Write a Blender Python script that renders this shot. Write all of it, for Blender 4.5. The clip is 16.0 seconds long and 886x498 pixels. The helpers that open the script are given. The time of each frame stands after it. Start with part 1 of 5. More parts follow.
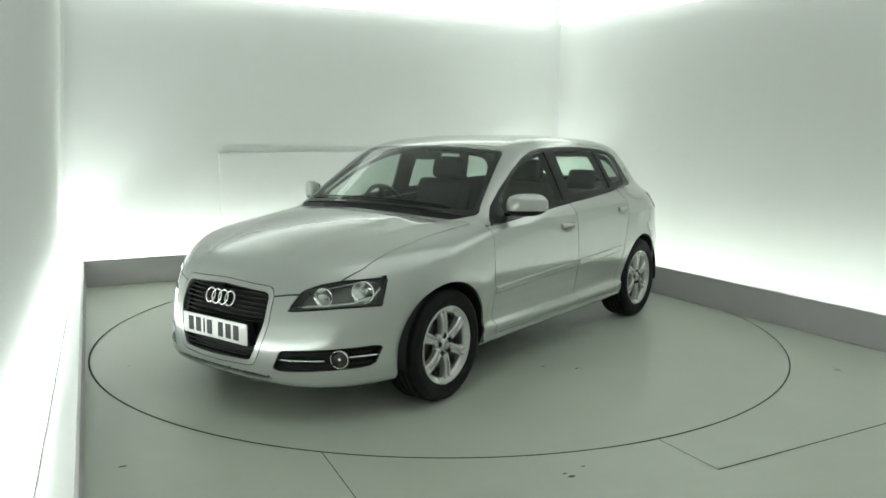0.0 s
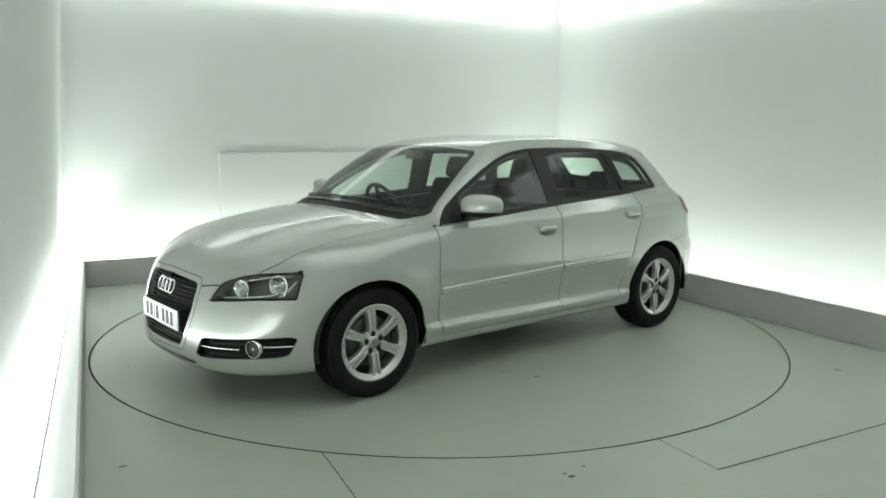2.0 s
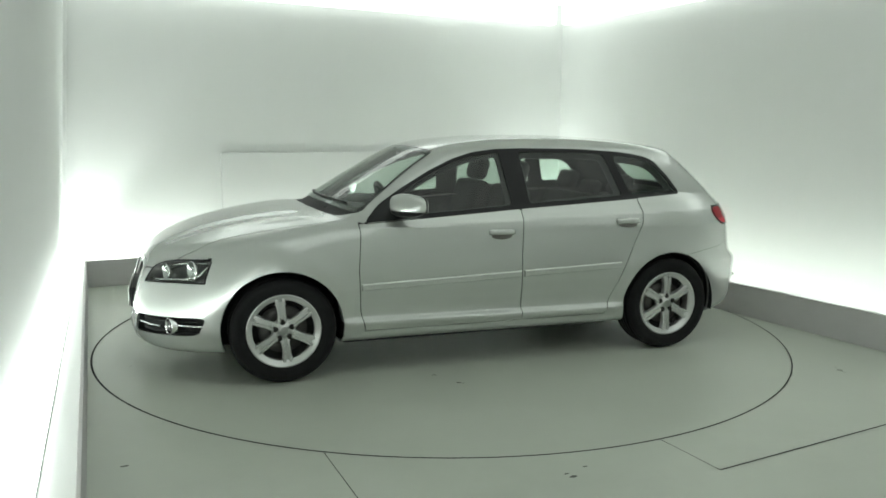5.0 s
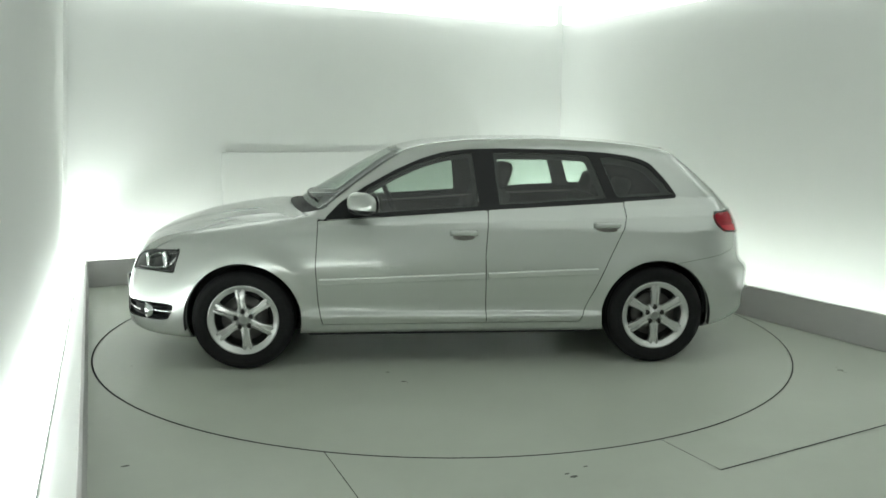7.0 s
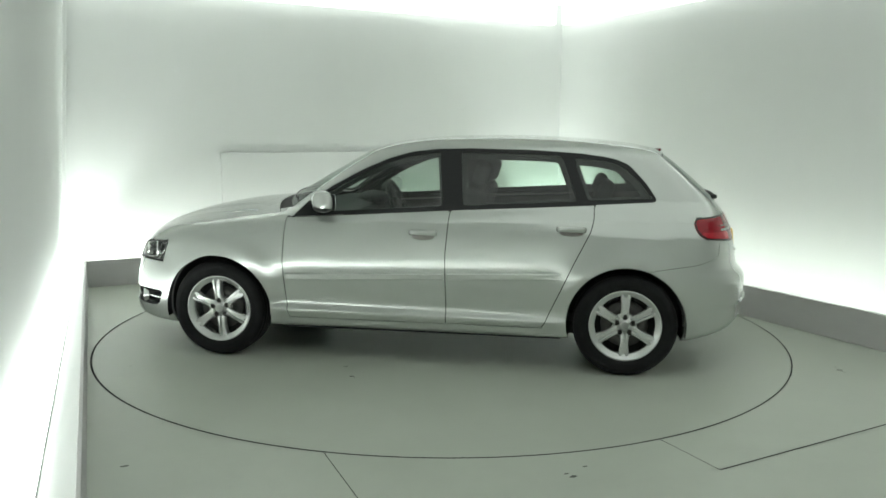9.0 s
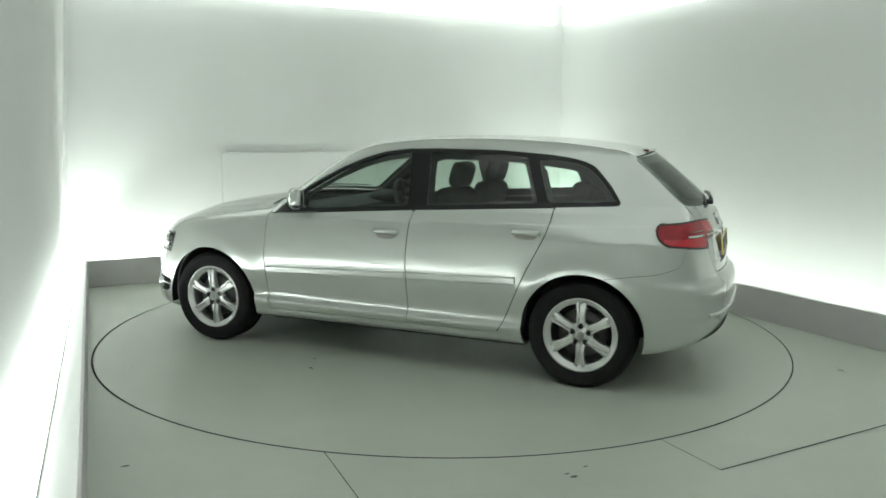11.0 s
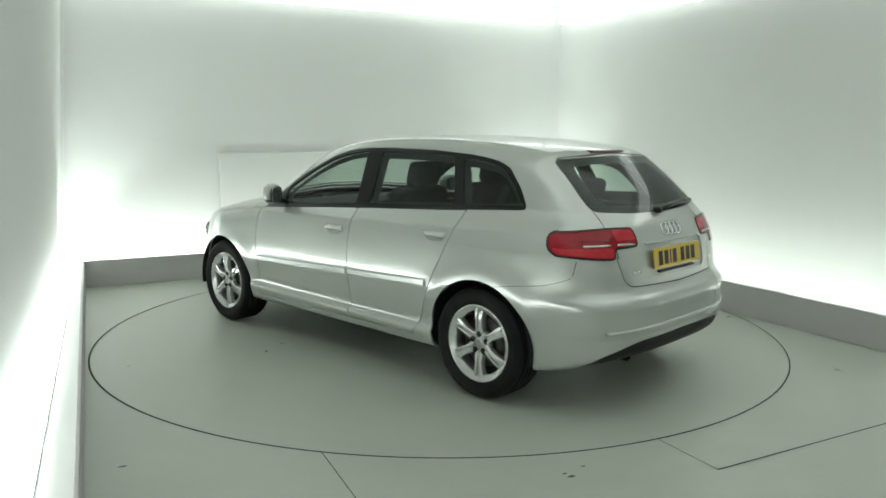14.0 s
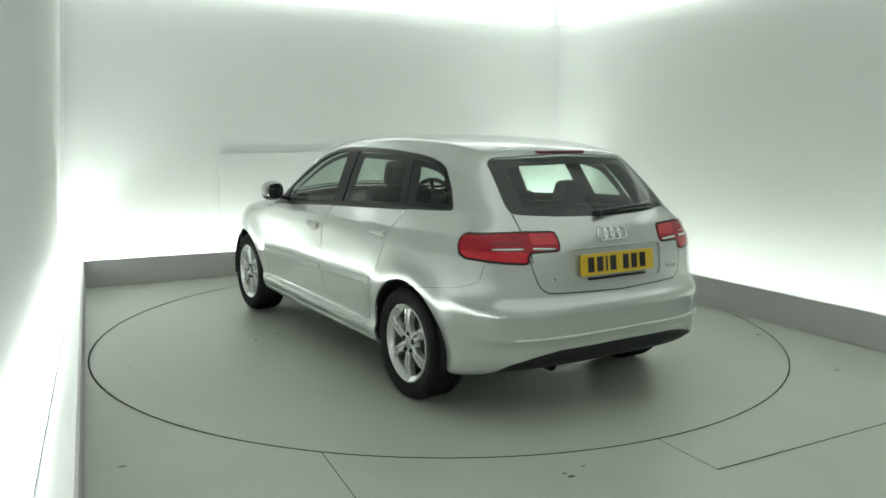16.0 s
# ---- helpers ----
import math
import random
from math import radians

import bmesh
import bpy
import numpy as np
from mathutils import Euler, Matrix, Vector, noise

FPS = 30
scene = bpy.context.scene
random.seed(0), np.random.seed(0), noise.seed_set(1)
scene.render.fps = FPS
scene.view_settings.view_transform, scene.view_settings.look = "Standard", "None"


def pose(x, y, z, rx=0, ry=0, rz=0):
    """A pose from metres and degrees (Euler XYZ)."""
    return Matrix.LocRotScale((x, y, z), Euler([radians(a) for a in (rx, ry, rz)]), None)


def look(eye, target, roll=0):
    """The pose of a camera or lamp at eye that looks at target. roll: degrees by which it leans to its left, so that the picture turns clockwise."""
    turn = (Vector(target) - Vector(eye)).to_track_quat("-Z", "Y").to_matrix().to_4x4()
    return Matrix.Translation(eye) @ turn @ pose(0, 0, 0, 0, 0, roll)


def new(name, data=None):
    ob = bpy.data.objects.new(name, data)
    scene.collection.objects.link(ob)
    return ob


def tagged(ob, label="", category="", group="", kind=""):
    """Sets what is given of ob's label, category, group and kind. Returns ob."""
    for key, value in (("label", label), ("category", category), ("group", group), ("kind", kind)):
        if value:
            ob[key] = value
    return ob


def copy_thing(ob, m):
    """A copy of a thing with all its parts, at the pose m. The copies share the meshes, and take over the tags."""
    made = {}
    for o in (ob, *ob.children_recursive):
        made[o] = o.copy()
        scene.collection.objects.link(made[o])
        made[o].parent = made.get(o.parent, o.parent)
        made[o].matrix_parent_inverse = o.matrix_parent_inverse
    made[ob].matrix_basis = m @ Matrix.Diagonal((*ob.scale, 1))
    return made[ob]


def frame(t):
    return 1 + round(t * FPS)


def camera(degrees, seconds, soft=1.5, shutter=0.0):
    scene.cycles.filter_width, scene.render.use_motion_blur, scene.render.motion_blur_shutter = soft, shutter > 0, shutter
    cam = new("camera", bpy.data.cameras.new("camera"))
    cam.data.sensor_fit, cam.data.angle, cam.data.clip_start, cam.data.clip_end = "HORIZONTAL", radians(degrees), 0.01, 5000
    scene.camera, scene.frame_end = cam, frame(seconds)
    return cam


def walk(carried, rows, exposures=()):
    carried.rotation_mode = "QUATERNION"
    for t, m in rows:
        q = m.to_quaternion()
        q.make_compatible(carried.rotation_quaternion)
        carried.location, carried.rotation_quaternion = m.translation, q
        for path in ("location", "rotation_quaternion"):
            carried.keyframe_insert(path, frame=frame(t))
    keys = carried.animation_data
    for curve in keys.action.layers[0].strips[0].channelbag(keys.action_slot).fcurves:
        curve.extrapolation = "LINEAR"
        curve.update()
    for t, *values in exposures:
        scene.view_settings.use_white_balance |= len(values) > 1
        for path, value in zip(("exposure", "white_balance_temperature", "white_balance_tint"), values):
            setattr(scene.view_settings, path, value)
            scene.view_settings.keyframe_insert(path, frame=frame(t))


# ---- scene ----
cam = camera(59.08, 16.0, soft=1.6)
EYE = (0.0, -5.78, 1.4566)


def aim(t, swing=0.0):
    """The camera's row at t seconds, swung by a few hundredths of a degree."""
    a = radians(0.075 + swing)
    return (t, look(EYE, (EYE[0] + math.sin(a), EYE[1] + math.cos(a), EYE[2] - math.tan(radians(8.53))), 0.40))


walk(cam, [aim(t, s) for t, s in ((0.0, 0.09), (2.6, 0.08), (3.6, -0.02), (4.2, -0.03), (6.4, -0.09), (7.5, -0.09), (8.2, -0.04), (9.2, -0.04),
                               (11.4, -0.1), (13.0, -0.1), (13.4, 0.08), (14.5, 0.1), (16.0, 0.11))])
scene.view_settings.exposure = 0.0

# turntable angle in degrees against seconds
SPIN = [(0.0, 48.55), (0.5, 45.49), (1.0, 42.06), (1.5, 38.52), (2.0, 34.91), (2.5, 31.38), (3.0, 27.88), (3.5, 24.39), (4.0, 20.88),
        (4.6, 16.79), (5.4, 11.29), (6.0, 7.20), (6.5, 3.76), (7.0, 0.26), (7.5, -3.08), (8.0, -6.53), (8.5, -9.96), (9.0, -13.44),
        (9.6, -17.53), (10.2, -21.52), (10.9, -26.24), (11.5, -30.33), (12.0, -33.86), (12.5, -37.29), (13.0, -40.92), (13.5, -44.75), (14.0, -48.32),
        (14.5, -51.75), (15.0, -55.18), (15.5, -58.56), (16.0, -61.99)]
CAR_AT, CAR_TURN = (-0.0040, -0.1646), -175.51

# ---- world and light ----
world = bpy.data.worlds.new("world")
scene.world = world
world.use_nodes = True
world.node_tree.nodes["Background"].inputs[0].default_value = (0.9, 1.0, 0.95, 1)
world.node_tree.nodes["Background"].inputs[1].default_value = 0.02
TUBE_COLOUR = (0.92, 1.0, 0.945)
TOP_POWER, TROUGH_POWER, SIDE_POWER, STRIP_POWER, CORNER_POWER, FILL_POWER = 1.35, 35.0, 20.0, 11.0, 180.0, 0.45


# ---- materials ----
def material(name, colour, rough=0.5, metal=0.0, coat=0.0, coat_rough=0.03, vary=0.0, scale=6.0, bump=0.0, bump_scale=120.0,
             rough_vary=0.0, spec=0.5, stretch=(1, 1, 1)):
    m = bpy.data.materials.new(name)
    m.use_nodes = True
    nt = m.node_tree
    b = nt.nodes["Principled BSDF"]
    b.inputs["Base Color"].default_value = (*colour, 1)
    b.inputs["Roughness"].default_value = rough
    b.inputs["Metallic"].default_value = metal
    b.inputs["Coat Weight"].default_value = coat
    b.inputs["Coat Roughness"].default_value = coat_rough
    b.inputs["Specular IOR Level"].default_value = spec
    if vary or bump or rough_vary:
        co = nt.nodes.new("ShaderNodeTexCoord")
        mp = nt.nodes.new("ShaderNodeMapping")
        mp.inputs["Scale"].default_value = stretch
        nt.links.new(co.outputs["Object"], mp.inputs[0])
    if vary or rough_vary:
        big = nt.nodes.new("ShaderNodeTexNoise")
        big.inputs["Scale"].default_value = scale
        big.inputs["Detail"].default_value = 6
        big.inputs["Roughness"].default_value = 0.62
        nt.links.new(mp.outputs[0], big.inputs["Vector"])
    if vary:
        mix = nt.nodes.new("ShaderNodeMixRGB")
        mix.inputs[1].default_value = (*[c * (1 - vary) for c in colour], 1)
        mix.inputs[2].default_value = (*[min(1, c * (1 + vary)) for c in colour], 1)
        nt.links.new(big.outputs["Fac"], mix.inputs[0])
        nt.links.new(mix.outputs[0], b.inputs["Base Color"])
    if rough_vary:
        mr = nt.nodes.new("ShaderNodeMapRange")
        mr.inputs["From Min"].default_value, mr.inputs["From Max"].default_value = 0.3, 0.7
        mr.inputs["To Min"].default_value, mr.inputs["To Max"].default_value = rough - rough_vary, rough + rough_vary
        nt.links.new(big.outputs["Fac"], mr.inputs["Value"])
        nt.links.new(mr.outputs[0], b.inputs["Roughness"])
    if bump:
        fine = nt.nodes.new("ShaderNodeTexNoise")
        fine.inputs["Scale"].default_value = bump_scale
        fine.inputs["Detail"].default_value = 3
        nt.links.new(mp.outputs[0], fine.inputs["Vector"])
        bp = nt.nodes.new("ShaderNodeBump")
        bp.inputs["Strength"].default_value = bump
        bp.inputs["Distance"].default_value = 0.002
        nt.links.new(fine.outputs["Fac"], bp.inputs["Height"])
        nt.links.new(bp.outputs[0], b.inputs["Normal"])
    return m


def glass(name, tint, base=0.06):
    m = bpy.data.materials.new(name)
    m.use_nodes = True
    nt = m.node_tree
    nt.nodes.clear()
    out = nt.nodes.new("ShaderNodeOutputMaterial")
    mix = nt.nodes.new("ShaderNodeMixShader")
    clear = nt.nodes.new("ShaderNodeBsdfTransparent")
    clear.inputs[0].default_value = (*tint, 1)
    gloss = nt.nodes.new("ShaderNodeBsdfGlossy")
    gloss.inputs["Roughness"].default_value = 0.015
    lw = nt.nodes.new("ShaderNodeLayerWeight")
    lw.inputs["Blend"].default_value = 0.5
    up = nt.nodes.new("ShaderNodeMath")
    up.operation = "POWER"
    up.inputs[1].default_value = 5.0
    fr = nt.nodes.new("ShaderNodeMath")
    fr.operation = "MULTIPLY_ADD"
    fr.inputs[1].default_value = 0.8
    fr.inputs[2].default_value = base
    nt.links.new(lw.outputs["Facing"], up.inputs[0])
    nt.links.new(up.outputs[0], fr.inputs[0])
    nt.links.new(fr.outputs[0], mix.inputs[0])
    nt.links.new(clear.outputs[0], mix.inputs[1])
    nt.links.new(gloss.outputs[0], mix.inputs[2])
    nt.links.new(mix.outputs[0], out.inputs[0])
    return m


def glow(name, colour, power):
    m = bpy.data.materials.new(name)
    m.use_nodes = True
    b = m.node_tree.nodes["Principled BSDF"]
    b.inputs["Base Color"].default_value = (0.8, 0.8, 0.8, 1)
    b.inputs["Emission Color"].default_value = (*colour, 1)
    b.inputs["Emission Strength"].default_value = power
    return m


def silver_paint():
    """Metallic silver: fine flakes under a clear coat."""
    m = material("silver_paint", (0.56, 0.58, 0.56), 0.21, 0.5, 0.7, 0.02)
    nt = m.node_tree
    b = nt.nodes["Principled BSDF"]
    co = nt.nodes.new("ShaderNodeTexCoord")
    n = nt.nodes.new("ShaderNodeTexNoise")
    n.inputs["Scale"].default_value = 900
    nt.links.new(co.outputs["Object"], n.inputs["Vector"])
    mr = nt.nodes.new("ShaderNodeMapRange")
    mr.inputs["To Min"].default_value, mr.inputs["To Max"].default_value = 0.16, 0.26
    nt.links.new(n.outputs["Fac"], mr.inputs["Value"])
    nt.links.new(mr.outputs[0], b.inputs["Roughness"])
    return m


PAINT = silver_paint()
TRIM = material("black_trim", (0.008, 0.009, 0.009), 0.3, vary=0.15, scale=20, spec=0.3)
PLASTIC = material("black_plastic", (0.010, 0.0105, 0.0105), 0.55, spec=0.3, vary=0.2, scale=30, bump=0.25, bump_scale=600)
SEAL = material("shadow_seal", (0.01, 0.01, 0.01), 0.8)
RUBBER = material("tyre_rubber", (0.0085, 0.0085, 0.009), 0.75, spec=0.25, vary=0.25, scale=14, bump=0.3, bump_scale=260, rough_vary=0.1)
ALLOY = material("alloy", (0.64, 0.65, 0.64), 0.24, 0.7, 0.5, 0.06, vary=0.05, scale=18)
# dark grey that paints the shade in the door-handle recesses
RECESS_SHADE = material("recess_shade", (0.2, 0.19, 0.18), 0.42, 0.9, vary=0.2, scale=40)
PIPE = material("tailpipe_steel", (0.03, 0.029, 0.028), 0.5, 0.8, vary=0.3, scale=40)
CHROME = material("chrome", (0.8, 0.81, 0.81), 0.08, 1.0)
SATIN = material("satin_metal", (0.66, 0.67, 0.66), 0.25, 0.95)
FABRIC = material("dark_fabric", (0.034, 0.036, 0.036), 0.9, vary=0.3, scale=60, bump=0.5, bump_scale=900)
LINING = material("grey_lining", (0.10, 0.103, 0.10), 0.95, vary=0.1, scale=30, bump=0.3, bump_scale=700)
DASH = material("dashboard_plastic", (0.04, 0.042, 0.042), 0.6, vary=0.2, scale=40, bump=0.4, bump_scale=500)
WINDOW = glass("window_glass", (0.62, 0.70, 0.65), 0.065)
SCREEN = glass("windscreen_glass", (0.72, 0.80, 0.75), 0.085)
LENS = glass("clear_lens", (0.9, 0.92, 0.91), 0.05)
RED = material("red_lens", (0.33, 0.007, 0.018), 0.16, coat=0.5, spec=0.2, vary=0.35, scale=16, stretch=(1, 1, 3))
BRIGHT_RED = material("bright_red_lens", (0.55, 0.02, 0.035), 0.14, coat=0.6, spec=0.3, vary=0.3, scale=40)
LAMP_EDGE = material("lamp_edge", (0.035, 0.004, 0.005), 0.25, coat=0.5)
DISC = material("brake_disc", (0.09, 0.088, 0.085), 0.5, 0.8, vary=0.2, scale=40)
CENTRE = material("wheel_centre", (0.27, 0.275, 0.27), 0.4, 0.6, vary=0.1, scale=30)
DEEP_RED = material("deep_red_lens", (0.14, 0.006, 0.012), 0.12, coat=1.0, vary=0.25, scale=70)
LAMP_GREY = material("lamp_housing", (0.26, 0.265, 0.26), 0.32, 0.6, vary=0.3, scale=25)
MIRROR = material("mirror_glass", (0.75, 0.77, 0.77), 0.02, 1.0)
WHITE_PLATE = material("white_plate", (0.72, 0.73, 0.7), 0.35, coat=0.3, vary=0.05, scale=30)
YELLOW_PLATE = material("yellow_plate", (0.66, 0.44, 0.02), 0.35, coat=0.3, vary=0.05, scale=30)
PLATE_INK = material("plate_ink", (0.015, 0.015, 0.016), 0.5)
WALL = material("white_wall_paint", (0.74, 0.755, 0.74), 0.75, vary=0.025, scale=1.3, bump=0.12, bump_scale=60, stretch=(1, 1, 0.35))
CEIL = material("ceiling_paint", (0.72, 0.73, 0.72), 0.85, vary=0.03, scale=2, bump=0.1, bump_scale=80)
KERB = material("kerb_paint", (0.53, 0.52, 0.52), 0.6, vary=0.06, scale=5, bump=0.15, bump_scale=90, stretch=(1, 1, 3))
FLOOR = material("floor_paint", (0.51, 0.545, 0.475), 0.34, vary=0.13, scale=2.2, rough_vary=0.07, bump=0.06, bump_scale=45)
TABLE = material("turntable_paint", (0.50, 0.535, 0.465), 0.33, vary=0.10, scale=1.8, rough_vary=0.06, bump=0.05, bump_scale=45)
SEAM = material("seam_dark", (0.03, 0.032, 0.03), 0.9)
SCUFF = material("scuff_dirt", (0.13, 0.135, 0.12), 0.8, vary=0.4, scale=90)
STEEL = material("edge_steel", (0.3, 0.31, 0.3), 0.4, 0.8, vary=0.2, scale=25)
TUBE = glow("tube_glow", TUBE_COLOUR, TROUGH_POWER)
TOP_GLOW = glow("light_box_glow", TUBE_COLOUR, TOP_POWER)
STRIP_GLOW = glow("strip_glow", TUBE_COLOUR, STRIP_POWER)
SIDE_TUBE = glow("side_tube_glow", TUBE_COLOUR, SIDE_POWER)
# glow for the unseen fill box added under the ceiling
FILL_GLOW = glow("fill_glow", TUBE_COLOUR, FILL_POWER)


# ---- small mesh helpers ----
def mesh_of(name, bm, mat, smooth=False):
    me = bpy.data.meshes.new(name)
    bm.normal_update()
    bm.to_mesh(me)
    bm.free()
    me.materials.append(mat)
    if smooth:
        for p in me.polygons:
            p.use_smooth = True
    return me


def part(name, bm, mat, parent, label="", smooth=False, at=None):
    """One mesh object under a thing or a part."""
    ob = new(name, mesh_of(name, bm, mat, smooth))
    ob.parent = parent
    if at is not None:
        ob.matrix_basis = at
    if label:
        tagged(ob, label)
    return ob


def thing(name, bm, mat, label, category, kind="", group="", smooth=False):
    return tagged(new(name, mesh_of(name, bm, mat, smooth)), label, category, group, kind)


def put_box(bm, lo, hi, m=None, bevel=0.0, segments=2):
    sub = bmesh.new()
    bmesh.ops.create_cube(sub, size=1)
    for v in sub.verts:
        v.co = Vector([lo[i] + (v.co[i] + 0.5) * (hi[i] - lo[i]) for i in range(3)])
    if bevel:
        bmesh.ops.bevel(sub, geom=sub.edges[:], offset=bevel, segments=segments, profile=0.5, affect="EDGES")
    join(bm, sub, m)


def join(bm, sub, m=None):
    made = [bm.verts.new(m @ v.co if m is not None else v.co) for v in sub.verts]
    sub.verts.index_update()
    for f in sub.faces:
        g = bm.faces.new([made[v.index] for v in f.verts])
        g.smooth = f.smooth
    sub.free()


def box_bm(lo, hi, m=None, bevel=0.0, segments=2):
    bm = bmesh.new()
    put_box(bm, lo, hi, m, bevel, segments)
    return bm


def lathe(bm, profile, axis="y", steps=64, m=None, close=False):
    """Turn (radius, along) pairs about an axis."""
    sub = bmesh.new()
    rings = []
    for r, a in profile:
        ring = []
        for i in range(steps):
            c, s = math.cos(2 * math.pi * i / steps), math.sin(2 * math.pi * i / steps)
            p = {"y": (r * c, a, r * s), "x": (a, r * c, r * s), "z": (r * c, r * s, a)}[axis]
            ring.append(sub.verts.new(p))
        rings.append(ring)
    for r0, r1 in zip(rings, rings[1:] + ([rings[0]] if close else [])):
        for i in range(steps):
            sub.faces.new((r0[i], r0[(i + 1) % steps], r1[(i + 1) % steps], r1[i])).smooth = True
    bmesh.ops.recalc_face_normals(sub, faces=sub.faces[:])
    join(bm, sub, m)


def sweep(bm, path, radius, sides=8, closed=False, flat=1.0, m=None):
    """A round bar along a path of points."""
    sub = bmesh.new()
    pts = [Vector(p) for p in path]
    rings = []
    n = len(pts)
    for i, p in enumerate(pts):
        a = pts[(i - 1) % n] if closed or i else p
        b = pts[(i + 1) % n] if closed or i < n - 1 else p
        d = (b - a).normalized()
        u = d.cross(Vector((0, 0, 1)))
        if u.length < 1e-3:
            u = d.cross(Vector((0, 1, 0)))
        u.normalize()
        w = u.cross(d)
        rings.append([sub.verts.new(p + u * radius * math.cos(2 * math.pi * k / sides) + w * radius * flat * math.sin(2 * math.pi * k / sides))
                      for k in range(sides)])
    for i in range(n if closed else n - 1):
        r0, r1 = rings[i], rings[(i + 1) % n]
        for k in range(sides):
            sub.faces.new((r0[k], r0[(k + 1) % sides], r1[(k + 1) % sides], r1[k])).smooth = True
    if not closed:
        sub.faces.new(rings[0])
        sub.faces.new(rings[-1])
    bmesh.ops.recalc_face_normals(sub, faces=sub.faces[:])
    join(bm, sub, m)


def slab(bm, outline, depth, m=None, bevel=0.0, segments=2):
    """Extrude a 2D outline (x, y) from z = 0 to z = depth."""
    sub = bmesh.new()
    f = sub.faces.new([sub.verts.new((x, y, 0)) for x, y in outline])
    got = bmesh.ops.extrude_face_region(sub, geom=[f])
    for g in got["geom"]:
        if isinstance(g, bmesh.types.BMVert):
            g.co.z += depth
    bmesh.ops.recalc_face_normals(sub, faces=sub.faces[:])
    if bevel:
        top = [e for e in sub.edges if all(abs(v.co.z - depth) < 1e-6 for v in e.verts)]
        bmesh.ops.bevel(sub, geom=top, offset=bevel, segments=segments, profile=0.5, affect="EDGES")
    join(bm, sub, m)


# ---- the studio ----
ROOM = pose(0, 0, 0, 0, 0, 28.17)
LEFT, RIGHT, BACK = -2.268, 2.345, 2.746           # inner faces of the kerb
LEFT_KERB_NEAR = -2.93
WALL_R, WALL_B, FRONT, TOP = 3.34, 3.10, -6.6, 3.02
LEFT_FAR, LEFT_NEAR = -2.471, -3.30               # the side wall splays a little
KERB_H = 0.25
TABLE_R = 2.43
LEAN = Matrix(((1, 0, 0.06, 0), (0, 1, 0, 0), (0, 0, 1, 0), (0, 0, 0, 1)))   # the side wall leans in a little


def put(ob):
    ob.matrix_basis = ROOM
    return ob


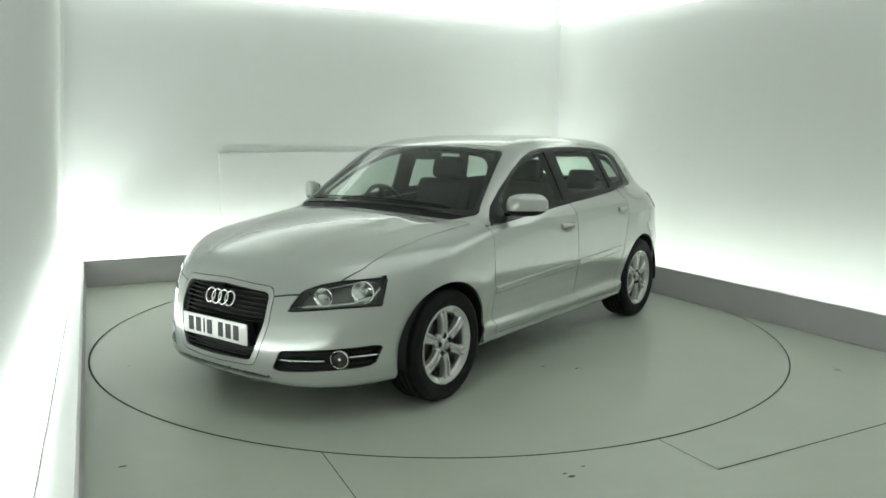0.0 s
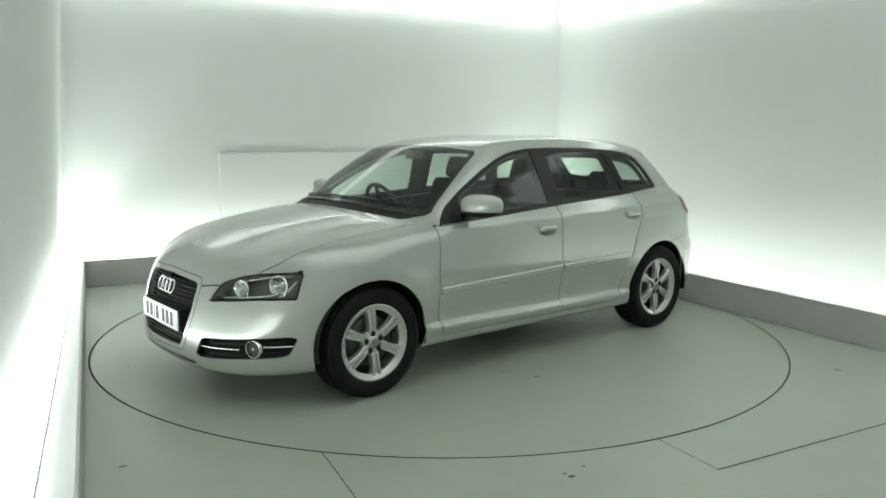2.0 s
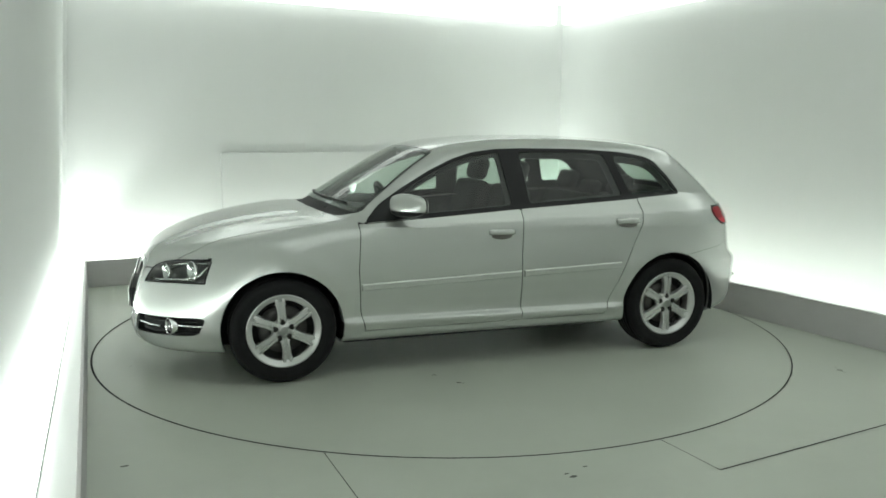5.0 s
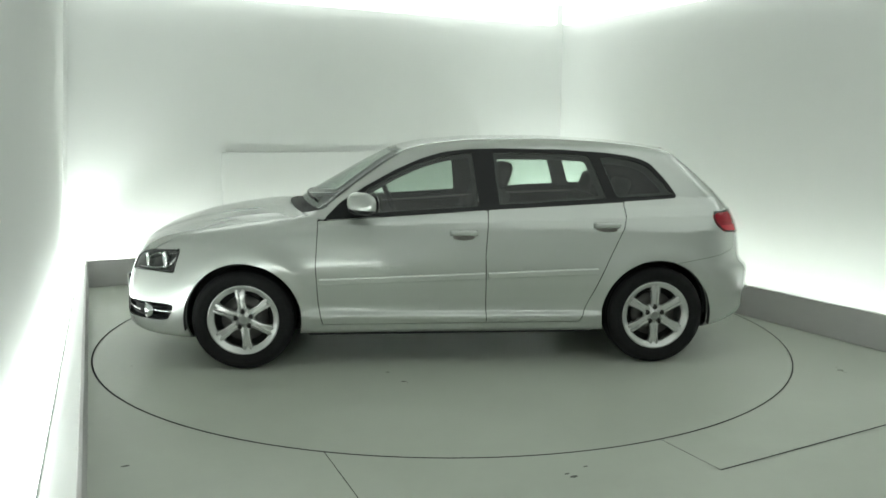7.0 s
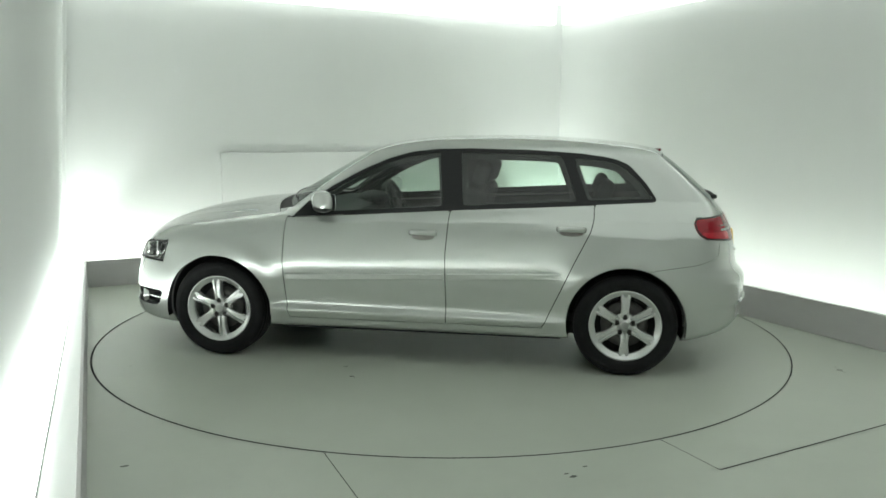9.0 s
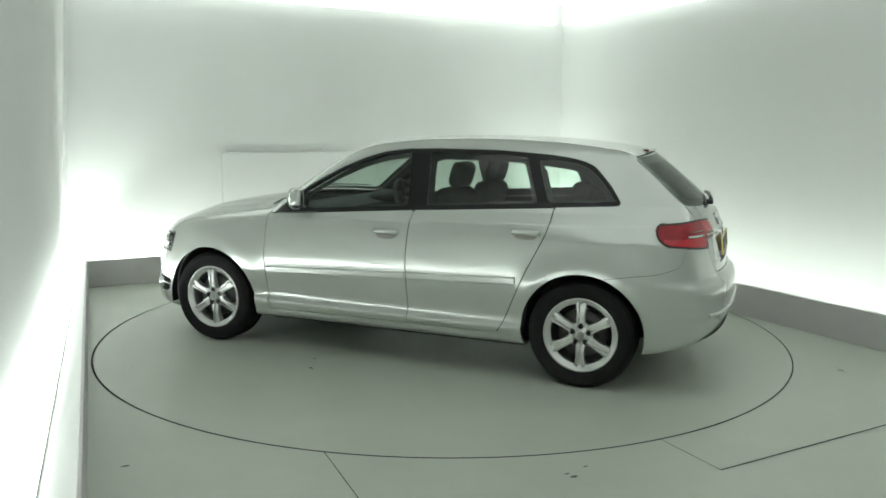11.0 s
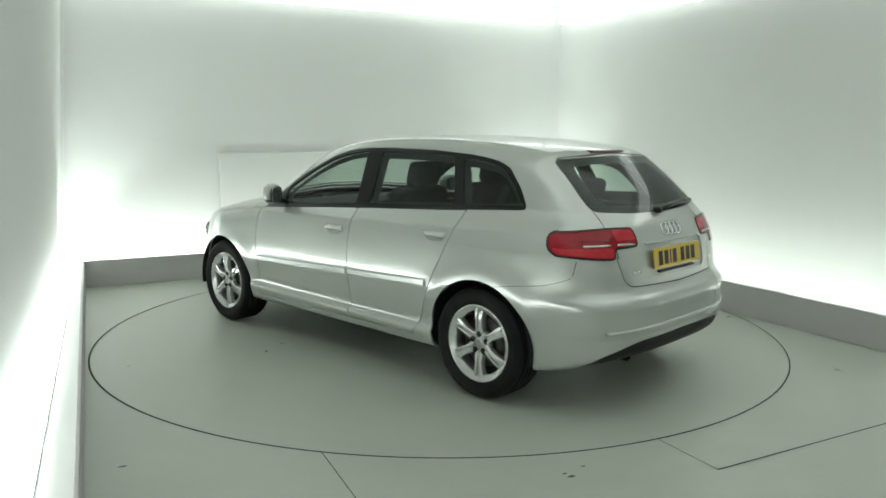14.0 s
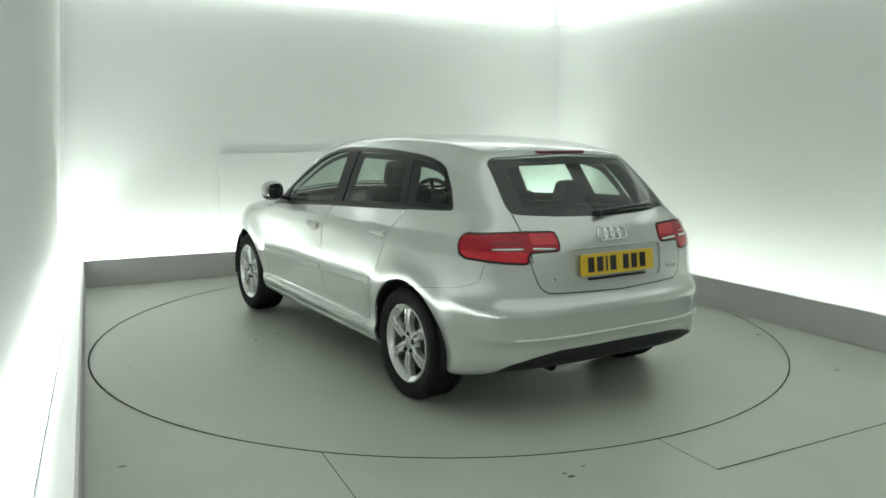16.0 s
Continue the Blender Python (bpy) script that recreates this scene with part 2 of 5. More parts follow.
def build_studio():
    t = 0.12
    # floor with a round pit edge for the turntable
    bm = bmesh.new()
    ring_n = 128
    inner = [bm.verts.new(((TABLE_R + 0.006) * math.cos(2 * math.pi * i / ring_n), (TABLE_R + 0.006) * math.sin(2 * math.pi * i / ring_n), 0))
             for i in range(ring_n)]
    low = [bm.verts.new((v.co.x, v.co.y, -0.05)) for v in inner]
    corners = [(WALL_R + t, WALL_B + t), (-3.4, WALL_B + t), (-3.4, FRONT - t), (WALL_R + t, FRONT - t)]
    outer = []
    for i in range(ring_n):
        a = 2 * math.pi * i / ring_n
        c, s = math.cos(a), math.sin(a)
        k = min([q for q in ((WALL_R + t) / c if c > 1e-6 else 99, -3.4 / c if c < -1e-6 else 99,
                             (WALL_B + t) / s if s > 1e-6 else 99, (FRONT - t) / s if s < -1e-6 else 99)])
        outer.append(bm.verts.new((k * c, k * s, 0)))
    cs = [bm.verts.new((x, y, 0)) for x, y in corners]
    for i in range(ring_n):
        j = (i + 1) % ring_n
        bm.faces.new((inner[i], inner[j], low[j], low[i]))
        a, b = outer[i].co, outer[j].co
        loop = [outer[i], outer[j], inner[j], inner[i]]
        for q in cs:
            if abs(a.x - b.x) > 1e-4 and abs(a.y - b.y) > 1e-4 and (q.co - (a + b) / 2).length < 0.6:
                loop = [outer[i], q, outer[j], inner[j], inner[i]]
        bm.faces.new(loop)
    bmesh.ops.recalc_face_normals(bm, faces=bm.faces[:])
    floor = put(thing("floor", bm, FLOOR, "grey-green painted studio floor with fine joints and scuffs", "floor", "structure"))
    # open joints in the floor: dark strips let in a few millimetres
    def joint(a, b, w):
        a, b = Vector((*a, 0)), Vector((*b, 0))
        d = (b - a).normalized()
        u = Vector((-d.y, d.x, 0)) * w / 2
        q = bmesh.new()
        lo = [q.verts.new(p + Vector((0, 0, 0.0015))) for p in (a - u, b - u, b + u, a + u)]
        q.faces.new(lo)
        return q
    inv = ROOM.inverted()
    flat = lambda x, y: tuple((inv @ Vector((x, y, 0)))[:2])
    for a, b, w in (((-0.543, -2.366), (-0.329, -2.838), 0.004), ((1.047, -2.187), (1.222, -2.539), 0.004),
                    ((1.222, -2.539), (2.924, -1.626), 0.008), ((-0.329, -2.838), (-0.119, -3.272), 0.004)):
        ob = part("floor_joint", joint(flat(a[0], a[1]), flat(b[0], b[1]), w), SEAM, floor)
    # dark ring laid over the turntable gap as its shade, wider on the near side
    q = bmesh.new()
    ring = []
    for k in range(160):
        c, sn = math.cos(2 * math.pi * k / 160), math.sin(2 * math.pi * k / 160)
        w = 0.008 + 0.004 * (-0.9 * c - 0.45 * sn)
        ring.append((q.verts.new(((TABLE_R - 0.003) * c, (TABLE_R - 0.003) * sn, 0.0012)), q.verts.new(((TABLE_R - 0.003 + w) * c, (TABLE_R - 0.003 + w) * sn, 0.0012))))
    for (a0, a1), (b0, b1) in zip(ring, ring[1:] + ring[:1]):
        q.faces.new((a0, a1, b1, b0))
    part("turntable_gap", q, SEAM, floor, "dark ring over the turntable gap, its shade put into colour")
    # scuffs on the fixed floor
    for x, y, r in ((-1.384, -2.542, 0.018), (0.635, -2.513, 0.012), (0.567, -2.616, 0.02), (0.54, -2.59, 0.012), (-1.936, -1.079, 0.008)):
        q = bmesh.new()
        vs = [q.verts.new((r * random.uniform(0.8, 1.2) * math.cos(k * 0.6283), r * random.uniform(0.4, 0.6) * math.sin(k * 0.6283), 0.0018)) for k in range(10)]
        q.faces.new(vs)
        part("scuff", q, SCUFF, floor, at=Matrix.Translation((*flat(x, y), 0)))
    # kerb: upstand boards round three sides
    def board(name, x0, y0, x1, y1, h, label):
        q = box_bm((x0, y0, 0), (x1, y1, h), bevel=0.004, segments=2)
        return put(thing(name, q, KERB, label, "kerb", "structure"))
    board("kerb_back", LEFT - 0.02, BACK, RIGHT + 0.018, BACK + 0.018, KERB_H, "low grey painted upstand board hiding the light trough")
    board("kerb_side", RIGHT, FRONT, RIGHT + 0.018, BACK - 0.002, KERB_H, "low grey painted upstand board hiding the light trough")
    # the other side has a broad ledge
    q = bmesh.new()
    slab(q, [(LEFT, BACK - 0.002), (LEFT_KERB_NEAR, FRONT), (-3.29, FRONT), (-2.56, BACK - 0.002)], KERB_H - 0.03, bevel=0.005)
    ledge = put(thing("ledge", q, WALL, "broad white ledge along the side wall, brightly lit", "ledge", "structure"))
    q = bmesh.new()
    slab(q, [(LEFT + 0.003, BACK - 0.004), (LEFT_KERB_NEAR + 0.003, FRONT + 0.002), (LEFT_KERB_NEAR - 0.015, FRONT + 0.002), (LEFT - 0.015, BACK - 0.004)], KERB_H, bevel=0.003)
    part("edge_board", q, KERB, ledge, at=Matrix.Identity(4))
    q = bmesh.new()
    slab(q, [(-2.491, 1.79), (-2.497, 1.79), (-2.695, -0.84), (-2.689, -0.84)], 0.001)
    part("ledge_joint", q, SEAM, ledge, at=Matrix.Translation((0, 0, KERB_H + 0.0005)))
    # walls
    wall_b = put(thing("wall_back", box_bm((-3.5, WALL_B, -0.02), (WALL_R + t, WALL_B + t, TOP)), WALL, "plain white painted studio wall washed with light", "wall", "structure"))
    put(thing("wall_right", box_bm((WALL_R, FRONT, -0.02), (WALL_R + t, WALL_B, TOP)), WALL, "plain white painted studio wall washed with light", "wall", "structure"))
    q = bmesh.new()
    slab(q, [(LEFT_FAR, WALL_B - 0.10), (LEFT_NEAR, FRONT), (LEFT_NEAR - t, FRONT), (LEFT_FAR - t, WALL_B - 0.10)], TOP, LEAN)
    put(thing("wall_left", q, WALL, "plain white painted studio side wall", "wall", "structure"))
    put(thing("wall_front", box_bm((-3.5, FRONT - t, -0.02), (WALL_R + t, FRONT, TOP)), WALL, "plain white painted studio wall", "wall", "structure"))
    # vertical batten in the far corner
    put(thing("corner_batten", box_bm((LEFT_FAR - 0.09, WALL_B - 0.14, 0.0), (LEFT_FAR + 0.03, WALL_B - 0.105, TOP), LEAN, bevel=0.006), WALL,
              "white vertical corner batten", "trim", "structure"))
    # low access panel in the back wall
    q = box_bm((-0.934, WALL_B - 0.022, 0.05), (1.35, WALL_B - 0.001, 1.229), bevel=0.004)
    put(thing("wall_panel", q, WALL, "low white access panel set against the studio wall", "panel", "structure"))
    put(thing("ceiling", box_bm((-3.6, FRONT - t, TOP), (WALL_R + t, WALL_B + t, TOP + 0.1)), CEIL, "white studio ceiling", "ceiling", "structure"))
    # light boxes under the ceiling
    for lo, hi in (((LEFT_FAR + 0.02, WALL_B - 0.16, TOP - 0.26), (WALL_R - 0.2, WALL_B - 0.005, TOP - 0.02)),
                   ((WALL_R - 0.16, -2.6, TOP - 0.26), (WALL_R - 0.005, WALL_B - 0.18, TOP - 0.02))):
        put(tagged(new("light_box", mesh_of("light_box", box_bm(lo, hi, bevel=0.03, segments=3), TOP_GLOW)),
                   "long glowing light box along the top of the wall", "light box", "light boxes"))
    # added fill: unseen broad box under the near ceiling, brightens floor and car
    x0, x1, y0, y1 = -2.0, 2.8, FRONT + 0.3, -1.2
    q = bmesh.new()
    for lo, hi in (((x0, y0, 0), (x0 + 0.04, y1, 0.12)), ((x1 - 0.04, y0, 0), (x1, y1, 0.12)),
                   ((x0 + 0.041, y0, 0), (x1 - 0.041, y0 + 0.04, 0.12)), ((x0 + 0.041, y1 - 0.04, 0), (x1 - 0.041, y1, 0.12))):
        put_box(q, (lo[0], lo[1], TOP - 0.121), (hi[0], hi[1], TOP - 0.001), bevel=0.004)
    hung = put(tagged(new("ceiling_light", mesh_of("ceiling_light", q, CEIL)), "broad white fill light box added out of view under the ceiling", "ceiling light"))
    part("diffuser", box_bm((x0 + 0.042, y0 + 0.042, TOP - 0.10), (x1 - 0.042, y1 - 0.042, TOP - 0.085)), FILL_GLOW, hung, "glowing sheet of the added fill light")
    # tubes lying in the trough behind the kerb
    def tube(a, b, r=0.019, mat=TUBE):
        q = bmesh.new()
        sweep(q, [a, b], r, 10)
        return put(tagged(new("light_tube", mesh_of("light_tube", q, mat)), "lit fluorescent tube lying in the trough behind the kerb", "light tube", "trough tubes"))
    n = 4
    for i in range(n):
        a = -2.4 + i * 5.5 / n
        tube((a + 0.03, BACK + 0.07, 0.09), (a + 5.5 / n - 0.03, BACK + 0.07, 0.09))
        b = -3.6 + i * 6.4 / n
        tube((WALL_R - 0.42, b + 0.03, 0.05), (WALL_R - 0.42, b + 6.4 / n - 0.03, 0.05), mat=SIDE_TUBE)
    # added glowing strips on the ledge stand in for lights hidden there
    for i in range(5):
        b = -5.95 + i * 1.75
        x = LEFT_FAR + (WALL_B - b) / (WALL_B - FRONT) * (LEFT_NEAR - LEFT_FAR)
        x2 = LEFT_FAR + (WALL_B - b - 1.748) / (WALL_B - FRONT) * (LEFT_NEAR - LEFT_FAR)
        q = bmesh.new()
        slab(q, [(x + 0.002, b), (x + 0.166, b), (x2 + 0.166, b + 1.748), (x2 + 0.002, b + 1.748)], 0.012, Matrix.Translation((0, 0, KERB_H - 0.03)))
        strip = put(tagged(new("light_strip", mesh_of("light_strip", q, WALL)), "flat glowing strip added on the ledge, standing in for hidden lights", "light strip", "ledge light strips"))
        q = bmesh.new()
        slab(q, [(x + 0.004, b + 0.001), (x + 0.164, b + 0.001), (x2 + 0.164, b + 1.747), (x2 + 0.004, b + 1.747)], 0.018, Matrix.Translation((0, 0, KERB_H - 0.018)), 0.006)
        part("diffuser", q, STRIP_GLOW, strip, "glowing top of the added strip")


build_studio()


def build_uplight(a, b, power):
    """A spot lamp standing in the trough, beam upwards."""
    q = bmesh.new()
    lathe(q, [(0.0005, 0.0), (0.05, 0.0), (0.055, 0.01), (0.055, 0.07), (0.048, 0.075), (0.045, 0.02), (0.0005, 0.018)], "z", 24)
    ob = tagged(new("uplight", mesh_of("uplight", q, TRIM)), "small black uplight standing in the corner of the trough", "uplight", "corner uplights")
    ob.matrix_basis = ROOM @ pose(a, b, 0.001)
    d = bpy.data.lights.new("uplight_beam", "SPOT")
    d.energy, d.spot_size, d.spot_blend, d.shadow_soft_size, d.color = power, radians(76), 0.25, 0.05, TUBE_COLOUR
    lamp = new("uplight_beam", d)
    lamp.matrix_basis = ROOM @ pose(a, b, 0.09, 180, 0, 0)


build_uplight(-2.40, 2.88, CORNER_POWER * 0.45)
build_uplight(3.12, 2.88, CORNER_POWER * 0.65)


def build_turntable():
    base = tagged(new("turntable"), "round grey-green painted turntable let into the floor", "turntable")
    bm = bmesh.new()
    lathe(bm, [(0.0001, 0.0), (TABLE_R - 0.006, 0.0), (TABLE_R - 0.003, -0.002), (TABLE_R - 0.003, -0.045), (0.0001, -0.045)], "z", 160)
    for f in bm.faces:
        f.smooth = False
    part("deck", bm, TABLE, base)
    a = radians(CAR_TURN)
    for cx, cy, r in ((0.321, 1.159, 0.016), (0.30, 1.175, 0.008)):
        q = bmesh.new()
        q.faces.new([q.verts.new((r * random.uniform(0.8, 1.2) * math.cos(k * 0.6283), r * random.uniform(0.55, 0.75) * math.sin(k * 0.6283), 0.002)) for k in range(10)])
        x = CAR_AT[0] + cx * math.cos(a) - cy * math.sin(a)
        y = CAR_AT[1] + cx * math.sin(a) + cy * math.cos(a)
        part("scuff", q, SCUFF, base, at=Matrix.Translation((x, y, 0)))
    return base


turntable = build_turntable()


# ---- the car: its skin is where four sheets (top, side, nose, tail) meet, blended ----
def pchip(pairs):
    """A smooth curve through (x, y) pairs that does not overshoot."""
    xs, ys = np.array([p[0] for p in pairs], float), np.array([p[1] for p in pairs], float)
    if xs[0] > xs[-1]:
        xs, ys = xs[::-1], ys[::-1]
    h, d = np.diff(xs), np.diff(ys) / np.diff(xs)
    m = np.zeros_like(ys)
    m[0], m[-1] = d[0], d[-1]
    for i in range(1, len(xs) - 1):
        if d[i - 1] * d[i] > 0:
            a, b = 2 * h[i] + h[i - 1], h[i] + 2 * h[i - 1]
            m[i] = (a + b) / (a / d[i - 1] + b / d[i])

    def curve(x):
        x = np.asarray(x, float)
        i = np.clip(np.searchsorted(xs, x) - 1, 0, len(xs) - 2)
        t = (x - xs[i]) / h[i]
        tc = np.clip(t, 0, 1)
        y = ((1 + 2 * tc) * (1 - tc) ** 2 * ys[i] + tc * (1 - tc) ** 2 * h[i] * m[i] + tc ** 2 * (3 - 2 * tc) * ys[i + 1] + tc ** 2 * (tc - 1) * h[i] * m[i + 1])
        return y + np.where(t > 1, (x - xs[-1]) * m[-1], 0) + np.where(t < 0, (x - xs[0]) * m[0], 0)
    return curve


# centre line of bonnet, screen, roof and tailgate glass: (x forward, z)
top_line = pchip([(2.19, 0.52), (2.145, 0.60), (2.085, 0.668), (1.99, 0.732), (1.85, 0.803), (1.65, 0.868), (1.4, 0.917), (1.2, 0.944), (1.06, 0.958),
                  (1.0, 0.985), (0.85, 1.075), (0.65, 1.19), (0.48, 1.283), (0.36, 1.338), (0.26, 1.366), (0.1, 1.392), (-0.2, 1.416), (-0.6, 1.424),
                  (-1.0, 1.412), (-1.35, 1.380), (-1.5, 1.352), (-1.56, 1.312), (-1.7, 1.203), (-1.86, 1.060), (-1.95, 0.97), (-2.02, 0.88)])
bow = pchip([(2.1, 0.22), (1.7, 0.24), (1.3, 0.32), (0.9, 0.32), (0.4, 0.2), (0.0, 0.05), (-0.6, 0.0), (-1.2, -0.1), (-1.5, -0.17), (-2.1, -0.17)])
crown = pchip([(2.1, 0.07), (1.6, 0.08), (1.1, 0.10), (0.8, 0.08), (0.3, 0.075), (-0.4, 0.07), (-1.4, 0.075), (-2.0, 0.08)])
# half width against height, and its taper in plan
half_width = pchip([(0.1, 0.78), (0.18, 0.835), (0.235, 0.862), (0.27, 0.869), (0.33, 0.869), (0.42, 0.874), (0.52, 0.881), (0.58, 0.8855), (0.605, 0.8862),
                    (0.72, 0.879), (0.80, 0.870), (0.850, 0.859), (0.862, 0.856), (0.874, 0.846), (0.90, 0.824), (0.93, 0.797), (1.02, 0.752), (1.165, 0.689), (1.305, 0.622), (1.425, 0.56)])
lift = pchip([(1.9, -0.03), (0.9, -0.003), (0.8, 0.0), (-0.2, 0.031), (-1.1, 0.060), (-1.6, 0.072), (-2.1, 0.08)])
taper = pchip([(2.2, 0.25), (2.05, 0.165), (1.9, 0.095), (1.75, 0.052), (1.55, 0.02), (1.25, 0.0), (0.8, 0.004), (0.2, 0.0), (-0.7, 0.0), (-1.2, 0.003),
               (-1.5, 0.022), (-1.7, 0.052), (-1.85, 0.088), (-2.0, 0.14), (-2.15, 0.2)])
cabin_taper = pchip([(1.2, 0.0), (0.6, 0.0), (0.0, 0.003), (-0.7, 0.018), (-1.1, 0.040), (-1.45, 0.072), (-1.8, 0.09), (-2.1, 0.105)])
nose = pchip([(0.1, 2.03), (0.14, 2.10), (0.18, 2.138), (0.24, 2.153), (0.34, 2.150), (0.45, 2.133), (0.56, 2.105), (0.64, 2.080), (0.75, 2.05)])
tail = pchip([(0.1, -1.80), (0.2, -1.95), (0.27, -2.02), (0.34, -2.055), (0.40, -2.056), (0.45, -2.070), (0.50, -2.070), (0.56, -2.072), (0.595, -2.062),
              (0.625, -2.033), (0.65, -2.016), (0.75, -2.0), (0.86, -1.985), (0.96, -1.965), (1.06, -1.92)])
belly = pchip([(2.2, 0.17), (2.0, 0.14), (1.6, 0.14), (0.95, 0.175), (0.5, 0.185), (-0.9, 0.195), (-1.6, 0.205), (-1.85, 0.25), (-2.15, 0.30)])
# sill crease between the wheels
crease = pchip([(0.1, 0.0), (0.245, 0.0), (0.262, 0.004), (0.297, 0.019), (0.304, 0.019), (0.338, -0.011), (0.37, -0.014), (0.43, -0.009), (0.52, 0.0), (1.5, 0.0)])
WHEEL_X, WHEEL_Z, ARCH_R = 1.289, 0.312, 0.352
HUB_Y = 0.857


def rake(x):
    """Height by which the body stands up on its springs, more at the nose."""
    return 0.008 + 0.009 * (x + WHEEL_X)


def smax(a, b, k):
    h = np.maximum(k - np.abs(a - b), 0)
    return np.maximum(a, b) + h * h / (4 * k)


def side_y(x, z):
    """Half width of the side sheet, with wheel-arch lips and waist line."""
    up = np.clip((z - 0.84) / 0.2, 0, 1)
    y = half_width(z - lift(x) * np.clip((z - 0.6) / 0.25, 0, 1)) - taper(x) - cabin_taper(x) * up
    y = y + np.clip((0.97 - np.abs(x)) / 0.1, 0, 1) * crease(z)
    for c in (WHEEL_X, -WHEEL_X):
        r = np.hypot(x - c, z - WHEEL_Z)
        y = y + 0.017 * np.exp(-(np.maximum(r - ARCH_R - 0.018, 0) / 0.085) ** 2) * np.clip((z - 0.16) / 0.34, 0, 1) ** 2
    return y


def skin(p):
    x, y, z = p[:, 0], np.abs(p[:, 1]), p[:, 2]
    xx = x + bow(x) * y * y
    slope = (top_line(xx + 0.004) - top_line(xx - 0.004)) / 0.008
    dome = 0.008 * np.clip((x - 1.0) / 0.3, 0, 1) * (1 / (1 + np.exp((y - 0.43 + 0.13 * (x - 1.1)) / 0.018)))
    dome = dome + 0.005 * np.clip((x - 1.05) / 0.1, 0, 1) * np.clip((1.75 - x) / 0.5, 0, 1) / (1 + np.exp((y - 0.615 + 0.16 * (x - 1.1)) / 0.010))
    ft = (z - top_line(xx) + crown(x) * y * y - dome) / np.sqrt(1 + slope ** 2)
    fs = (y - side_y(x, z)) * 0.95
    ff = (x - nose(z) + 0.15 * y ** 2 + 0.80 * y ** 4) / np.sqrt(1 + (0.3 * y + 3.2 * y ** 3) ** 2)
    fr = (tail(z) + 0.06 * y ** 2 + 0.40 * y ** 4 - x) / np.sqrt(1 + (0.14 * y + 1.7 * y ** 3) ** 2)
    f = smax(ft, fs, 0.09)
    f = smax(f, ff, 0.10)
    f = smax(f, fr, 0.10)
    return smax(f, belly(x) - z, 0.05)


def skin_normal(p):
    e = 0.0015
    n = np.stack([(skin(p + d) - skin(p - d)) for d in np.eye(3) * e], 1)
    return n / np.maximum(np.linalg.norm(n, axis=1, keepdims=True), 1e-9)


def settle(p, steps=4):
    """Move points onto the skin."""
    for _ in range(steps):
        e = 0.0015
        g = np.stack([(skin(p + d) - skin(p - d)) for d in np.eye(3) * e], 1) / (2 * e)
        p = p - g * (skin(p) / np.maximum((g * g).sum(1), 0.05))[:, None]
    return p


def skin_grid():
    """Half of the skin (y from 0 outwards), as a bmesh."""
    rows = [(-1.45, -a) for a in np.linspace(90, 3, 48)] + [(x, 0.0) for x in np.linspace(-1.45, 1.45, 165)] + [(1.45, a) for a in np.linspace(3, 90, 48)]
    angles = np.concatenate([np.linspace(-90, -40, 26)[:-1], np.linspace(-40, -23, 16)[:-1], np.linspace(-23, -9, 44)[:-1], np.linspace(-9, 62, 64)[:-1], np.linspace(62, 90, 34)])
    start, way = [], []
    for xs, psi in rows:
        for phi in angles:
            cp = math.cos(radians(psi))
            start.append((xs, 0, 0.60))
            way.append((math.sin(radians(psi)), cp * math.cos(radians(phi)), cp * math.sin(radians(phi))))
    start, way = np.array(start), np.array(way)
    lo, hi = np.full(len(start), 0.05), np.full(len(start), 2.2)
    for _ in range(36):
        mid = (lo + hi) / 2
        out = skin(start + way * mid[:, None]) > 0
        hi, lo = np.where(out, mid, hi), np.where(out, lo, mid)
    pts = start + way * lo[:, None]
    pts[:, 1] = np.where(np.abs(pts[:, 1]) < 1e-6, 0, pts[:, 1])
    n = len(angles)
    bm = bmesh.new()
    vs = [bm.verts.new(p) for p in pts]
    for i in range(len(rows) - 1):
        for j in range(n - 1):
            bm.faces.new((vs[i * n + j], vs[(i + 1) * n + j], vs[(i + 1) * n + j + 1], vs[i * n + j + 1]))
    bmesh.ops.remove_doubles(bm, verts=bm.verts[:], dist=0.0004)
    return bm


def outline_distance(q, outline):
    """Signed distance of 2D points from a closed outline, negative inside."""
    d = np.full(len(q), 1e9)
    inside = np.zeros(len(q), bool)
    o = np.array(outline, float)
    for a, b in zip(o, np.roll(o, -1, 0)):
        e, w = b - a, q - a
        t = np.clip((w @ e) / max(e @ e, 1e-12), 0, 1)
        d = np.minimum(d, ((w - t[:, None] * e) ** 2).sum(1))
        cross = e[0] * w[:, 1] - e[1] * w[:, 0]
        up = (q[:, 1] >= a[1]) & (q[:, 1] < b[1]) & (cross > 0)
        down = (q[:, 1] < a[1]) & (q[:, 1] >= b[1]) & (cross < 0)
        inside ^= up | down
    return np.where(inside, -np.sqrt(d), np.sqrt(d))


SIDE = lambda p: p[:, [0, 2]]
FACE = lambda p: np.stack([np.abs(p[:, 1]), p[:, 2]], 1)
PLAN = lambda p: np.stack([p[:, 0], np.abs(p[:, 1])], 1)
BENT = lambda p: np.stack([p[:, 0] + bow(p[:, 0]) * p[:, 1] ** 2, np.abs(p[:, 1])], 1)


